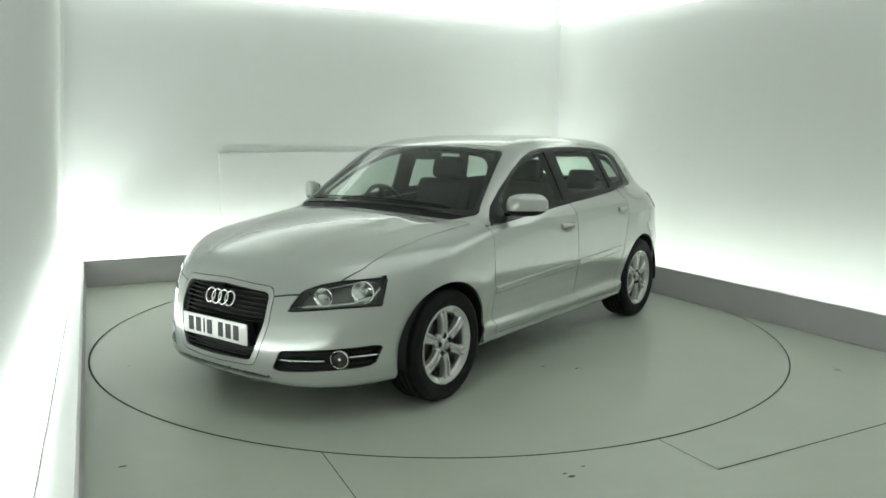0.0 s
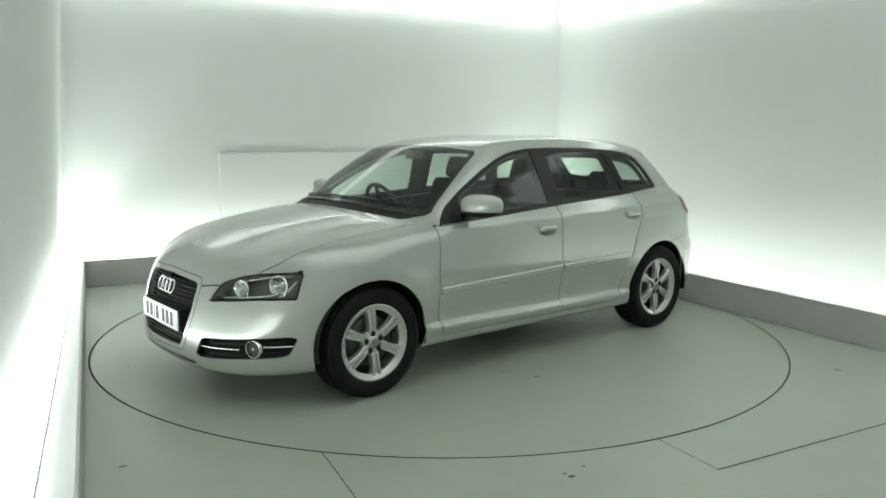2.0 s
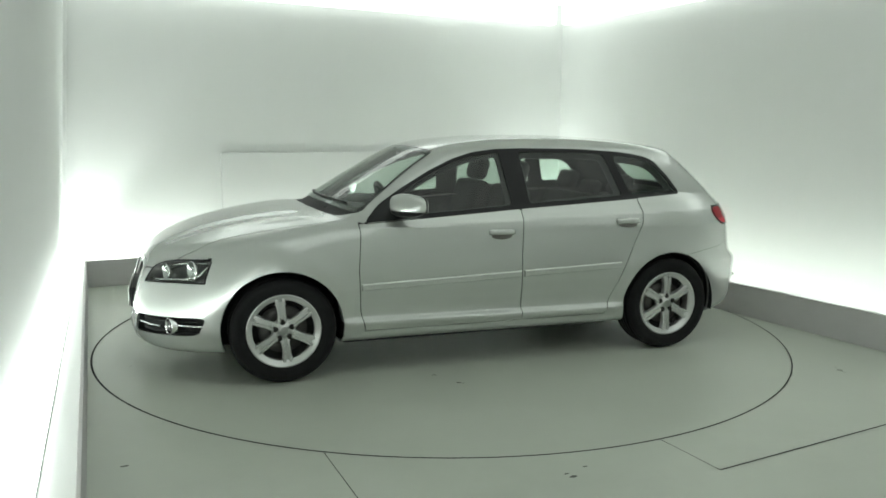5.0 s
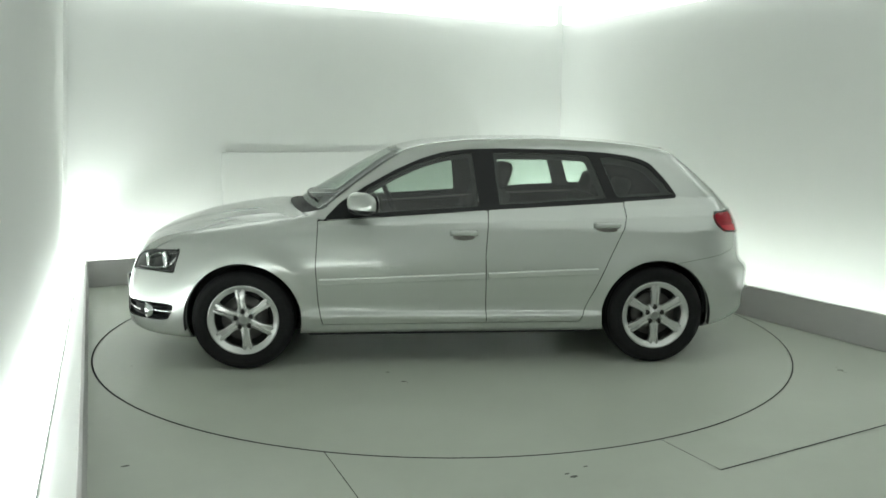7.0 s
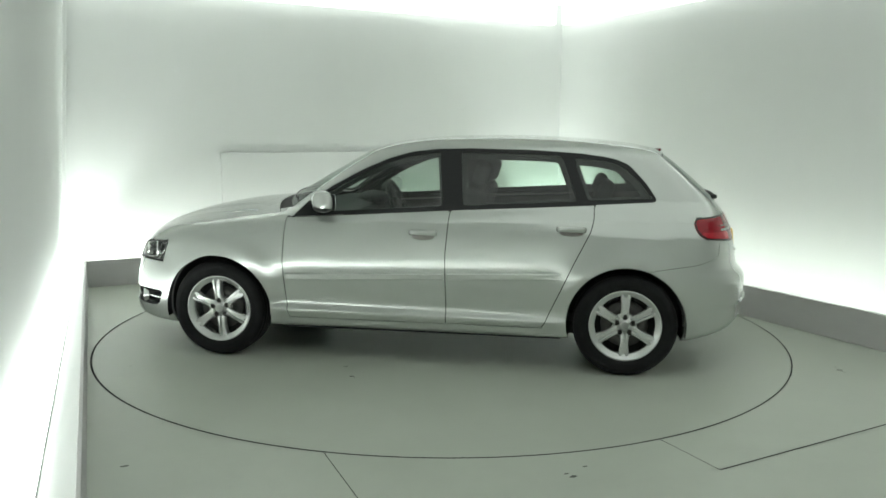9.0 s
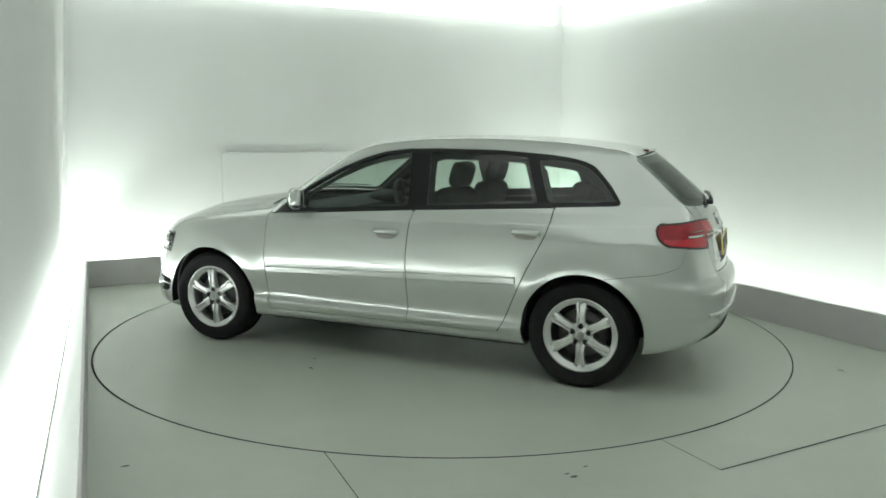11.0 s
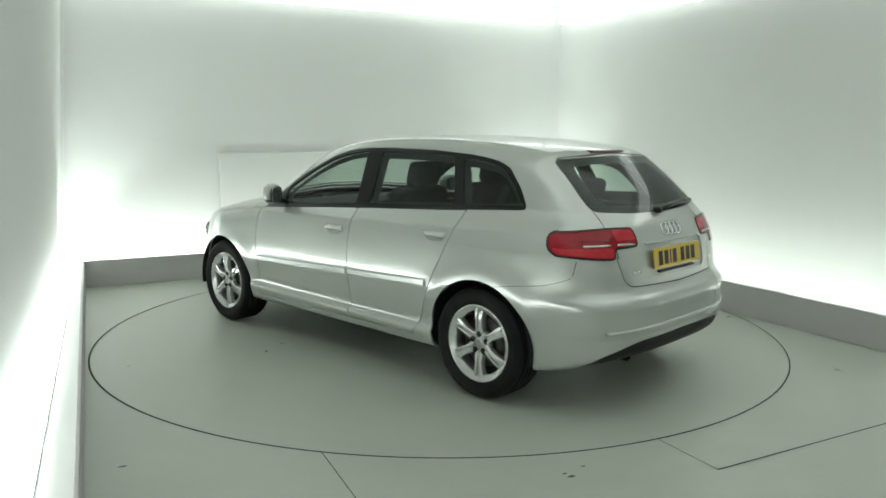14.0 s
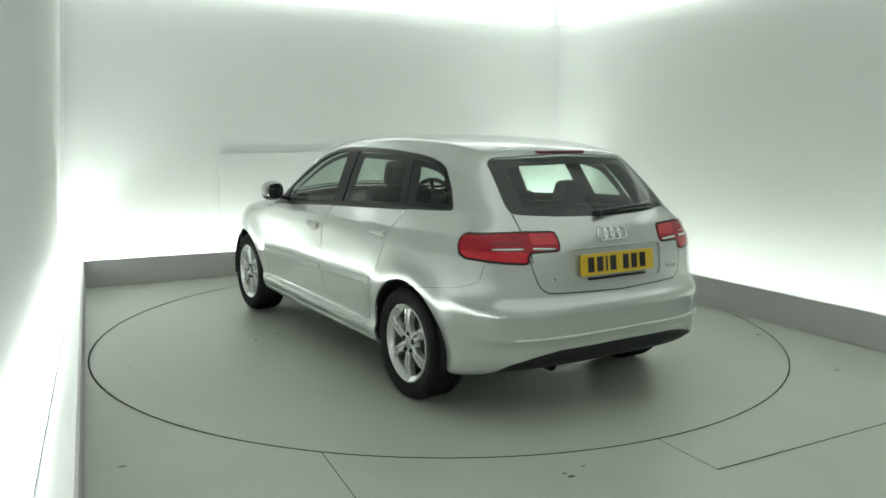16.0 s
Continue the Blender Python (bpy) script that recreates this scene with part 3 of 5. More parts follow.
def iso_cut(bm, field, where):
    """Split the faces along field = 0, inside where."""
    bm.verts.index_update()
    pts = np.array([v.co for v in bm.verts])
    s, ok = field(pts), where(pts)
    s[np.abs(s) < 2e-4] = 0
    zero = {v for v in bm.verts if s[v.index] == 0 and ok[v.index]}
    hits = []
    for e in bm.edges:
        a, b = e.verts
        if s[a.index] * s[b.index] < 0 and ok[a.index] and ok[b.index]:
            hits.append((e, a, s[a.index] / (s[a.index] - s[b.index])))
    for e, a, t in hits:
        zero.add(bmesh.utils.edge_split(e, a, t)[1])
    faces = {f for v in zero for f in v.link_faces}
    for f in faces:
        on = [v for v in f.verts if v in zero]
        if len(on) >= 2:
            k = len(f.verts)
            order = list(f.verts)
            for i in range(len(on)):
                done = False
                for j in range(i + 1, len(on)):
                    gap = abs(order.index(on[i]) - order.index(on[j]))
                    if gap not in (1, k - 1):
                        bmesh.utils.face_split(f, on[i], on[j])
                        done = True
                        break
                if done:
                    break


def mark(bm, lab, outline, view, where, label, gap=0.003, only=None):
    """Cut an outline into the skin and label what lies inside; gap: half width of the open joint round it."""
    field = outline if callable(outline) else (lambda p: outline_distance(view(p), outline))
    for off in ((gap, -gap) if gap else (0.0,)):
        iso_cut(bm, lambda p: field(p) - off, where)
    fs = [f for f in bm.faces]
    c = np.array([f.calc_center_median() for f in fs])
    d, ok = field(c), where(c)
    for f, di, oi in zip(fs, d, ok):
        if oi and (only is None or f[lab] in only):
            if di < -gap:
                f[lab] = label
            elif di < gap:
                f[lab] = 1


def round_corners(outline, r, n=5):
    """The outline with its corners rounded."""
    out = []
    k = len(outline)
    for i in range(k):
        p, a, b = Vector(outline[i]), Vector(outline[i - 1]), Vector(outline[(i + 1) % k])
        da, db = (a - p), (b - p)
        q = min(r, da.length * 0.45, db.length * 0.45)
        u, w = p + da.normalized() * q, p + db.normalized() * q
        for j in range(n + 1):
            t = j / n
            out.append(tuple(u * (1 - t) ** 2 + p * 2 * t * (1 - t) + w * t ** 2))
    return out


# outlines, metres in the car's own axes
DLO = [(0.80, 0.893), (0.70, 0.995), (0.55, 1.092), (0.36, 1.197), (0.2, 1.268), (0.06, 1.310), (-0.1, 1.331), (-0.30, 1.338), (-0.70, 1.336), (-1.0, 1.319), (-1.13, 1.304), (-1.22, 1.286), (-1.295, 1.255), (-1.395, 1.15), (-1.447, 1.075), (-1.462, 1.05), (-1.45, 1.036), (-0.23, 0.964)]
GLASS_FRONT = [(0.60, 0.928), (0.61, 1.035), (0.54, 1.075), (0.36, 1.175), (0.2, 1.246), (0.06, 1.288), (-0.08, 1.309), (-0.125, 1.312), (-0.165, 0.983)]
GLASS_REAR = [(-0.29, 0.991), (-0.262, 1.314), (-0.70, 1.313), (-0.885, 1.303), (-0.985, 1.035)]
GLASS_QUARTER = [(-1.05, 1.039), (-0.957, 1.290), (-1.05, 1.290), (-1.15, 1.277), (-1.215, 1.262), (-1.275, 1.235), (-1.375, 1.138), (-1.425, 1.065), (-1.42, 1.058)]
DOOR_FRONT = [(0.835, 0.895), (0.832, 0.84), (0.847, 0.615), (0.835, 0.371), (0.809, 0.25), (-0.203, 0.262), (-0.195, 0.69), (-0.216, 0.962), (0.80, 0.889)]
DOOR_REAR = [(-0.203, 0.262), (-0.195, 0.69), (-0.216, 0.962), (-1.088, 1.014), (-1.087, 0.94), (-1.07, 0.865), (-0.969, 0.659), (-0.89, 0.48), (-0.815, 0.31), (-0.79, 0.268)]
HOOD = [(1.075, -1), (1.075, 0.0), (1.05, 0.3), (0.985, 0.52), (0.90, 0.745), (1.25, 0.715), (1.45, 0.720), (1.62, 0.712), (1.76, 0.685), (1.86, 0.63), (1.95, 0.55), (2.0, 0.48), (2.035, 0.40), (2.06, 0.33), (2.078, 0.15), (2.085, -1)]
SCREEN_EDGE = [(0.99, -1), (0.99, 0.70), (0.96, 0.722), (0.385, 0.585), (0.355, 0.56), (0.355, -1)]
COWL = [(1.07, -1), (1.07, 0.62), (0.99, 0.725), (0.93, 0.725), (0.93, -1)]
HEADLIGHT = [(0.452, 0.537), (0.46, 0.565), (0.49, 0.637), (0.56, 0.667), (0.635, 0.685), (0.775, 0.697), (1.2, 0.697), (1.2, 0.562), (0.672, 0.558)]
FRONT_BUMPER = [(1.48, 0.0), (1.48, 0.548), (1.70, 0.552), (2.0, 0.56), (2.0, 0.70), (2.4, 0.70), (2.4, 0.0)]
GRILLE = [(0.0, 0.634), (0.31, 0.618), (0.330, 0.595), (0.335, 0.475), (0.295, 0.35), (0.262, 0.285), (0.245, 0.275), (0.0, 0.268), (-0.26, 0.275), (-0.33, 0.60)]
GRILLE_FRAME = [(0.0, 0.660), (0.33, 0.645), (0.358, 0.602), (0.362, 0.465), (0.322, 0.335), (0.285, 0.252), (0.0, 0.242), (-0.28, 0.245), (-0.355, 0.605)]
FOG = [(0.392, 0.242), (0.432, 0.340), (0.455, 0.348), (0.772, 0.364), (0.787, 0.353), (0.77, 0.266), (0.745, 0.255), (0.50, 0.242)]
SPLIT = [(0.0, 0.216), (0.30, 0.216), (0.40, 0.200), (0.385, 0.190), (0.0, 0.190), (-0.3, 0.190), (-0.3, 0.216)]
TAILGATE = [(0.0, 1.335), (0.47, 1.312), (0.495, 1.285), (0.54, 1.10), (0.545, 1.058), (0.545, 0.985), (0.53, 0.80), (0.50, 0.70), (0.455, 0.665), (0.0, 0.650), (-0.5, 0.66), (-0.5, 1.3)]
REAR_GLASS = [(0.0, 1.322), (0.485, 1.306), (0.51, 1.285), (0.553, 1.10), (0.555, 1.06), (0.53, 1.043), (0.3, 1.028), (0.0, 1.022), (-0.5, 1.02), (-0.5, 1.3)]
TAIL_LIGHT = [(0.36, 0.964), (0.54, 0.968), (0.65, 0.964), (0.72, 0.957), (0.86, 0.942), (0.86, 0.84), (0.76, 0.829), (0.665, 0.816), (0.54, 0.808), (0.528, 0.862), (0.36, 0.866), (0.352, 0.90)]
REAR_BUMPER = [(-1.30, 0.0), (-1.30, 0.62), (-1.50, 0.655), (-1.70, 0.682), (-1.79, 0.712), (-1.82, 0.73), (-1.83, 0.82), (-2.4, 0.82), (-2.4, 0.0)]
DIFFUSER = [(0.0, 0.392), (0.40, 0.385), (0.52, 0.365), (0.66, 0.325), (0.74, 0.25), (0.74, 0.05), (0.0, 0.05), (-0.6, 0.05), (-0.6, 0.38)]
PLATE_BED = [(0.0, 0.868), (0.335, 0.865), (0.35, 0.85), (0.325, 0.715), (0.31, 0.70), (0.0, 0.697), (-0.3, 0.70), (-0.33, 0.86)]

(BODY, GAP, F_DOOR, R_DOOR, HOOD_L, SCREEN_L, COWL_L, DLO_L, GL_F, GL_R, GL_Q, LAMP, F_BUMP, GRILLE_L, G_FRAME, FOG_L, GATE, R_GLASS, T_LIGHT, R_BUMP, DIFF, ARCH,
 FENDER, SPLIT_L, BED, T_INNER) = range(26)


LAMP_END = [(-1.671, 0.925), (-1.680, 0.945), (-1.70, 0.958), (-1.74, 0.966), (-1.76, 1.1), (-2.4, 1.1), (-2.4, 0.6), (-1.83, 0.6), (-1.80, 0.815), (-1.75, 0.830), (-1.705, 0.855), (-1.68, 0.89)]


def tail_field(p):
    """Signed distance from the edge of the tail light, negative inside."""
    return np.maximum(outline_distance(FACE(p), round_corners(TAIL_LIGHT, 0.02)), outline_distance(SIDE(p), LAMP_END))


def cut_skin():
    bm = skin_grid()
    lab = bm.faces.layers.int.new("lab")
    side = lambda p: (p[:, 1] > 0.4) & (np.abs(p[:, 0]) < 1.75)
    front = lambda p: p[:, 0] > 1.55
    rear = lambda p: p[:, 0] < -1.3
    over = lambda p: (p[:, 2] > 0.6) & (p[:, 0] > 0.1)
    arch = lambda c: [(c + ARCH_R * math.cos(k * math.pi / 36), WHEEL_Z + ARCH_R * math.sin(k * math.pi / 36)) for k in range(72)]
    # broad panels
    mark(bm, lab, [(0.84, 0.24), (0.838, 0.37), (0.85, 0.615), (0.836, 0.84), (0.84, 0.905), (1.0, 0.97), (1.9, 0.97), (1.9, 0.2)], SIDE, side, FENDER, 0)
    mark(bm, lab, FRONT_BUMPER, SIDE, lambda p: p[:, 0] > 1.4, F_BUMP, 0)
    mark(bm, lab, REAR_BUMPER, SIDE, lambda p: p[:, 0] < -1.3, R_BUMP, 0.0013)
    mark(bm, lab, COWL, BENT, over, COWL_L, 0)
    mark(bm, lab, HOOD, PLAN, lambda p: (p[:, 2] > 0.57) & (p[:, 0] > 0.8), HOOD_L, 0.002)
    mark(bm, lab, round_corners(SCREEN_EDGE, 0.05), BENT, over, SCREEN_L, 0)
    mark(bm, lab, DOOR_FRONT, SIDE, side, F_DOOR, 0.0028)
    mark(bm, lab, DOOR_REAR, SIDE, side, R_DOOR, 0.0028)
    mark(bm, lab, round_corners(TAILGATE, 0.04), FACE, rear, GATE, 0.003)
    # openings
    mark(bm, lab, round_corners(DLO, 0.02), SIDE, side, DLO_L, 0)
    for o, k in ((GLASS_FRONT, GL_F), (GLASS_REAR, GL_R), (GLASS_QUARTER, GL_Q)):
        mark(bm, lab, round_corners(o, 0.025), SIDE, lambda p: side(p) & (p[:, 2] > 0.85), k, 0, only=(DLO_L,))
    mark(bm, lab, round_corners(REAR_GLASS, 0.035), FACE, rear, R_GLASS, 0)
    mark(bm, lab, tail_field, None, rear, T_LIGHT, 0.002)
    mark(bm, lab, round_corners(PLATE_BED, 0.02), FACE, lambda p: (p[:, 0] < -1.7), BED, 0)
    mark(bm, lab, round_corners(DIFFUSER, 0.03), FACE, lambda p: p[:, 0] < -1.75, DIFF, 0)
    lamp_front = [(1.685, 0.70), (1.675, 0.685), (1.715, 0.565), (1.735, 0.50), (2.4, 0.3), (2.4, 0.9), (1.685, 0.9)]
    mark(bm, lab, lambda p: np.maximum(outline_distance(FACE(p), round_corners(HEADLIGHT, 0.02)), outline_distance(SIDE(p), lamp_front)), None, front, LAMP, 0.003)
    mark(bm, lab, round_corners(GRILLE_FRAME, 0.03), FACE, front, G_FRAME, 0.002)
    mark(bm, lab, round_corners(GRILLE, 0.03), FACE, front, GRILLE_L, 0)
    mark(bm, lab, round_corners(FOG, 0.02), FACE, front, FOG_L, 0)
    mark(bm, lab, SPLIT, FACE, lambda p: p[:, 0] > 1.8, SPLIT_L, 0)
    for c in (WHEEL_X, -WHEEL_X):
        # the arches follow the wheels although the body is raked
        mark(bm, lab, [(x, z - rake(c) + (0.004 if c < 0 else 0.0)) for x, z in arch(c)], SIDE, lambda p: p[:, 1] > 0.3, ARCH, 0)
    bm.verts.index_update()
    pts = settle(np.array([v.co for v in bm.verts]))
    for v, p in zip(bm.verts, pts):
        v.co = p if abs(v.co.y) > 1e-5 else (p[0], 0, p[2])
    return bm, lab


def panel(name, bm, lab, labels, mat, parent, mirror="join", lip=0.012, inset=0.0, label="", faces=None):
    """The labelled faces as one part. mirror: 'join' both halves in one mesh, or +1 / -1 for one side. inset: metres under the skin."""
    fs = [f for f in bm.faces if f[lab] in labels] if faces is None else faces
    vs = list({v for f in fs for v in f.verts})
    at = {v: i for i, v in enumerate(vs)}
    pts = np.array([v.co for v in vs])
    q = pts.copy()
    q[:, 1] = np.maximum(q[:, 1], 0)
    nor = skin_normal(q)
    nor[np.abs(pts[:, 1]) < 1e-5, 1] = 0
    nor /= np.linalg.norm(nor, axis=1, keepdims=True)
    pts = pts - nor * inset
    polys = [[at[v] for v in f.verts] for f in fs]
    ref = nor[polys[0][0]]
    inside = set(fs)
    rim = []
    if lip:
        for f in fs:
            for l in f.loops:
                e = l.edge
                if sum(g in inside for g in e.link_faces) == 1 and not all(abs(v.co.y) < 1e-5 for v in e.verts):
                    rim.append((at[l.vert], at[l.link_loop_next.vert]))
    verts, normals = [tuple(p) for p in pts], [tuple(n) for n in nor]
    for a, b in rim:
        c = np.array([pts[a], pts[b], pts[b] - nor[b] * lip, pts[a] - nor[a] * lip])
        fn = np.cross(c[1] - c[0], c[3] - c[0])
        fn = -fn / max(np.linalg.norm(fn), 1e-9)
        k = len(verts)
        verts += [tuple(p) for p in c]
        normals += [tuple(fn)] * 4
        polys.append([k + 3, k + 2, k + 1, k])
    # wind every face outwards
    va, na = np.array(verts), np.array(normals)
    for i, p in enumerate(polys):
        if len(p) >= 3:
            w = np.cross(va[p[1]] - va[p[0]], va[p[2]] - va[p[0]])
            if w @ na[p[0]] < 0:
                polys[i] = p[::-1]
    if mirror == "join":
        k = len(verts)
        seam = {i: i for i in range(k) if abs(verts[i][1]) < 1e-5}
        remap, extra = {}, []
        for i in range(k):
            if i in seam:
                remap[i] = i
            else:
                remap[i] = k + len(extra)
                extra.append(i)
        polys += [[remap[i] for i in p][::-1] for p in polys[:]]
        normals += [(normals[i][0], -normals[i][1], normals[i][2]) for i in extra]
        verts += [(verts[i][0], -verts[i][1], verts[i][2]) for i in extra]
    elif mirror < 0:
        verts, normals = [(x, -y, z) for x, y, z in verts], [(x, -y, z) for x, y, z in normals]
        polys = [p[::-1] for p in polys]
    me = bpy.data.meshes.new(name)
    me.from_pydata(verts, [], polys)
    me.materials.append(mat)
    for p in me.polygons:
        p.use_smooth = True
    me.normals_split_custom_set_from_vertices(normals)
    ob = new(name, me)
    ob.parent = parent
    if label:
        tagged(ob, label)
    return ob


def side_point(x, z, out=0.0):
    """A point on the car's flank."""
    p = np.array([[x, 0.85, z]])
    for _ in range(12):
        p[0, 1] -= skin(p)[0] / 0.95
    return Vector((x, p[0, 1] + out, z))


def nose_point(y, z, out=0.0):
    p = np.array([[2.1, y, z]])
    for _ in range(40):
        p[0, 0] -= skin(p)[0] * 0.8
    return Vector((p[0, 0] + out, y, z))


def tail_point(y, z, out=0.0):
    p = np.array([[-2.1, y, z]])
    for _ in range(40):
        p[0, 0] += skin(p)[0] * 0.8
    return Vector((p[0, 0] - out, y, z))


car = tagged(new("car"), "silver five-door hatchback with alloy wheels parked on the turntable", "car")


def build_body():
    bm, lab = cut_skin()
    body = panel("body", bm, lab, (BODY,), PAINT, car, label="silver painted roof, pillars and rear quarters")
    panel("panel_gap", bm, lab, (GAP,), SEAL, body, lip=0, inset=0.007, label="dark shut lines between panels")
    panel("bonnet", bm, lab, (HOOD_L,), PAINT, car)
    panel("cowl", bm, lab, (COWL_L,), PLASTIC, car, label="black plastic cowl under the windscreen", inset=0.012)
    panel("windscreen", bm, lab, (SCREEN_L,), SCREEN, car, lip=0, inset=0.002, label="clear windscreen with a black border")
    panel("front_bumper", bm, lab, (F_BUMP,), PAINT, car)
    panel("grille_frame", bm, lab, (G_FRAME,), PAINT, car, lip=0.035, label="silver frame round the grille")
    panel("lip_groove", bm, lab, (SPLIT_L,), SEAL, car, lip=0, inset=0.012, label="dark groove above the chin of the bumper")
    tailgate = panel("tailgate", bm, lab, (GATE,), PAINT, car)
    panel("rear_window", bm, lab, (R_GLASS,), WINDOW, tailgate, lip=0, inset=0.002, label="dark rear window glass")
    panel("plate_recess", bm, lab, (BED,), PAINT, tailgate, lip=0, inset=0.012)
    panel("rear_bumper", bm, lab, (R_BUMP,), PAINT, car)
    panel("diffuser", bm, lab, (DIFF,), PLASTIC, car, inset=0.01, label="black plastic rear apron")
    # inner faces of the roof and pillars
    fs = [f for f in bm.faces if f[lab] == BODY and f.calc_center_median().z > 0.98]
    panel("headlining", bm, lab, (), LINING, car, lip=0, inset=0.03, faces=fs, label="grey fabric roof lining")
    low = [f for f in bm.faces if f[lab] in (BODY, F_DOOR, R_DOOR, FENDER, GATE, R_BUMP) and 0.3 < f.calc_center_median().z < 1.0 and f.calc_center_median().x < 0.95]
    panel("inner_trim", bm, lab, (), FABRIC, car, lip=0, inset=0.055, faces=low, label="dark inner door and side trim")
    for s in (1, -1):
        door = panel("front_door", bm, lab, (F_DOOR,), PAINT, car, s)
        back = panel("rear_door", bm, lab, (R_DOOR,), PAINT, car, s)
        panel("wing", bm, lab, (FENDER,), PAINT, car, s)
        panel("window_frame", bm, lab, (DLO_L,), TRIM, car, s, lip=0.014, inset=0.002, label="gloss black window frame and pillars")
        panel("side_window", bm, lab, (GL_F,), WINDOW, door, s, lip=0, inset=0.006)
        panel("side_window", bm, lab, (GL_R,), WINDOW, back, s, lip=0, inset=0.006)
        panel("quarter_window", bm, lab, (GL_Q,), WINDOW, car, s, lip=0, inset=0.004)
        windows = [(round_corners(o, 0.04), k) for o, k in ((GLASS_FRONT, 0.020), (GLASS_REAR, 0.026), (GLASS_QUARTER, 0.028))]
        skin_piece(bm, lab, (DLO_L, GL_F, GL_R, GL_Q), lambda p: -np.minimum.reduce([outline_distance(SIDE(p), o) + k for o, k in windows]),
                   "pillar_trim", FABRIC, car, s, 0.045, "dark inner trim round the side windows")
        build_headlight(bm, lab, s)
        build_tail_light(bm, lab, s)
        build_fog(bm, lab, s)
        build_door_bits(door, back, s)
    # dark borders printed on the glass
    glass_border(bm, lab, SCREEN_L, BENT, round_corners([(0.955, -1), (0.955, 0.665), (0.93, 0.69), (0.41, 0.557), (0.385, 0.535), (0.385, -1)], 0.04), "screen_border", car)
    glass_border(bm, lab, R_GLASS, FACE, round_corners([(0.0, 1.285), (0.40, 1.275), (0.425, 1.25), (0.455, 1.11), (0.45, 1.085), (0.3, 1.068), (0.0, 1.06), (-0.5, 1.06), (-0.5, 1.28)], 0.05), "window_border", tailgate)
    build_grille(bm, lab)
    build_rear_bits(tailgate)
    bm.free()


def glass_border(bm, lab, label, view, outline, name, parent):
    sub = bm.copy()
    sl = sub.faces.layers.int["lab"]
    bmesh.ops.delete(sub, geom=[f for f in sub.faces if f[sl] != label], context="FACES")
    iso_cut(sub, lambda p: outline_distance(view(p), outline), lambda p: np.ones(len(p), bool))
    fs = list(sub.faces)
    d = outline_distance(view(np.array([f.calc_center_median() for f in fs])), outline)
    panel(name, sub, sl, (), TRIM, parent, lip=0, inset=0.006, faces=[f for f, k in zip(fs, d) if k > 0], label="black printed border of the glass")
    sub.free()


def skin_piece(bm, lab, labels, field, name, mat, parent, s, inset, text=""):
    """A piece of the labelled skin where field is negative, set at a depth of its own."""
    sub = bm.copy()
    sl = sub.faces.layers.int["lab"]
    bmesh.ops.delete(sub, geom=[f for f in sub.faces if f[sl] not in labels], context="FACES")
    iso_cut(sub, field, lambda p: np.ones(len(p), bool))
    fs = list(sub.faces)
    d = field(np.array([f.calc_center_median() for f in fs]))
    ob = panel(name, sub, sl, (), mat, parent, s, lip=0, inset=inset, faces=[f for f, k in zip(fs, d) if k < 0], label=text)
    sub.free()
    return ob


def build_headlight(bm, lab, s):
    lamp = panel("headlight", bm, lab, (LAMP,), LENS, car, s, lip=0, inset=0.003, label="clear headlight with twin reflectors in a dark housing")
    panel("housing", bm, lab, (LAMP,), LAMP_GREY, lamp, s, lip=-0.085, inset=0.09)
    # black rim round the lens
    fs = [f for f in bm.faces if f[lab] == LAMP]
    inside = set(fs)
    q = bmesh.new()
    for f in fs:
        for e in f.edges:
            if sum(g in inside for g in e.link_faces) == 1:
                a, b = [Vector((v.co.x, s * v.co.y, v.co.z)) for v in e.verts]
                if (a - b).length > 1e-5:
                    sweep(q, [a - Vector((0.002, 0, 0)), b - Vector((0.002, 0, 0))], 0.0035, 5)
    part("rim", q, TRIM, lamp, smooth=True)
    for y, z, r in ((0.565, 0.605, 0.045), (0.70, 0.625, 0.055)):
        p = nose_point(y, z, -0.048)
        m = Matrix.Translation((p.x, s * p.y, p.z)) @ pose(0, 0, 0, 0, 0, s * 22)
        q = bmesh.new()
        lathe(q, [(0.012, -0.03), (r * 0.55, -0.022), (r * 0.85, -0.004), (r, 0.018), (r * 1.08, 0.018), (r * 1.08, 0.008)], "x", 28, m)
        part("reflector", q, CHROME, lamp, "chrome headlight reflector")
        q = bmesh.new()
        lathe(q, [(0.0005, 0.012), (r * 0.25, 0.009), (r * 0.36, -0.002), (r * 0.36, -0.02)], "x", 20, m)
        part("bulb_shield", q, SATIN, lamp)
    q = bmesh.new()
    path = [nose_point(y, z, -0.035) for y, z in ((0.45, 0.553), (0.52, 0.556), (0.60, 0.562), (0.68, 0.572), (0.735, 0.60), (0.752, 0.65))]
    sweep(q, [(p.x, s * p.y, p.z) for p in path], 0.009, 8)
    part("light_strip", q, SATIN, lamp, "silver strip along the headlight")
    q = bmesh.new()
    path = [nose_point(y, z, -0.05) for y, z in ((0.50, 0.60), (0.58, 0.635), (0.66, 0.655), (0.74, 0.66))]
    sweep(q, [(p.x, s * p.y, p.z + 0.012) for p in path], 0.006, 8)
    part("brow", q, SATIN, lamp)


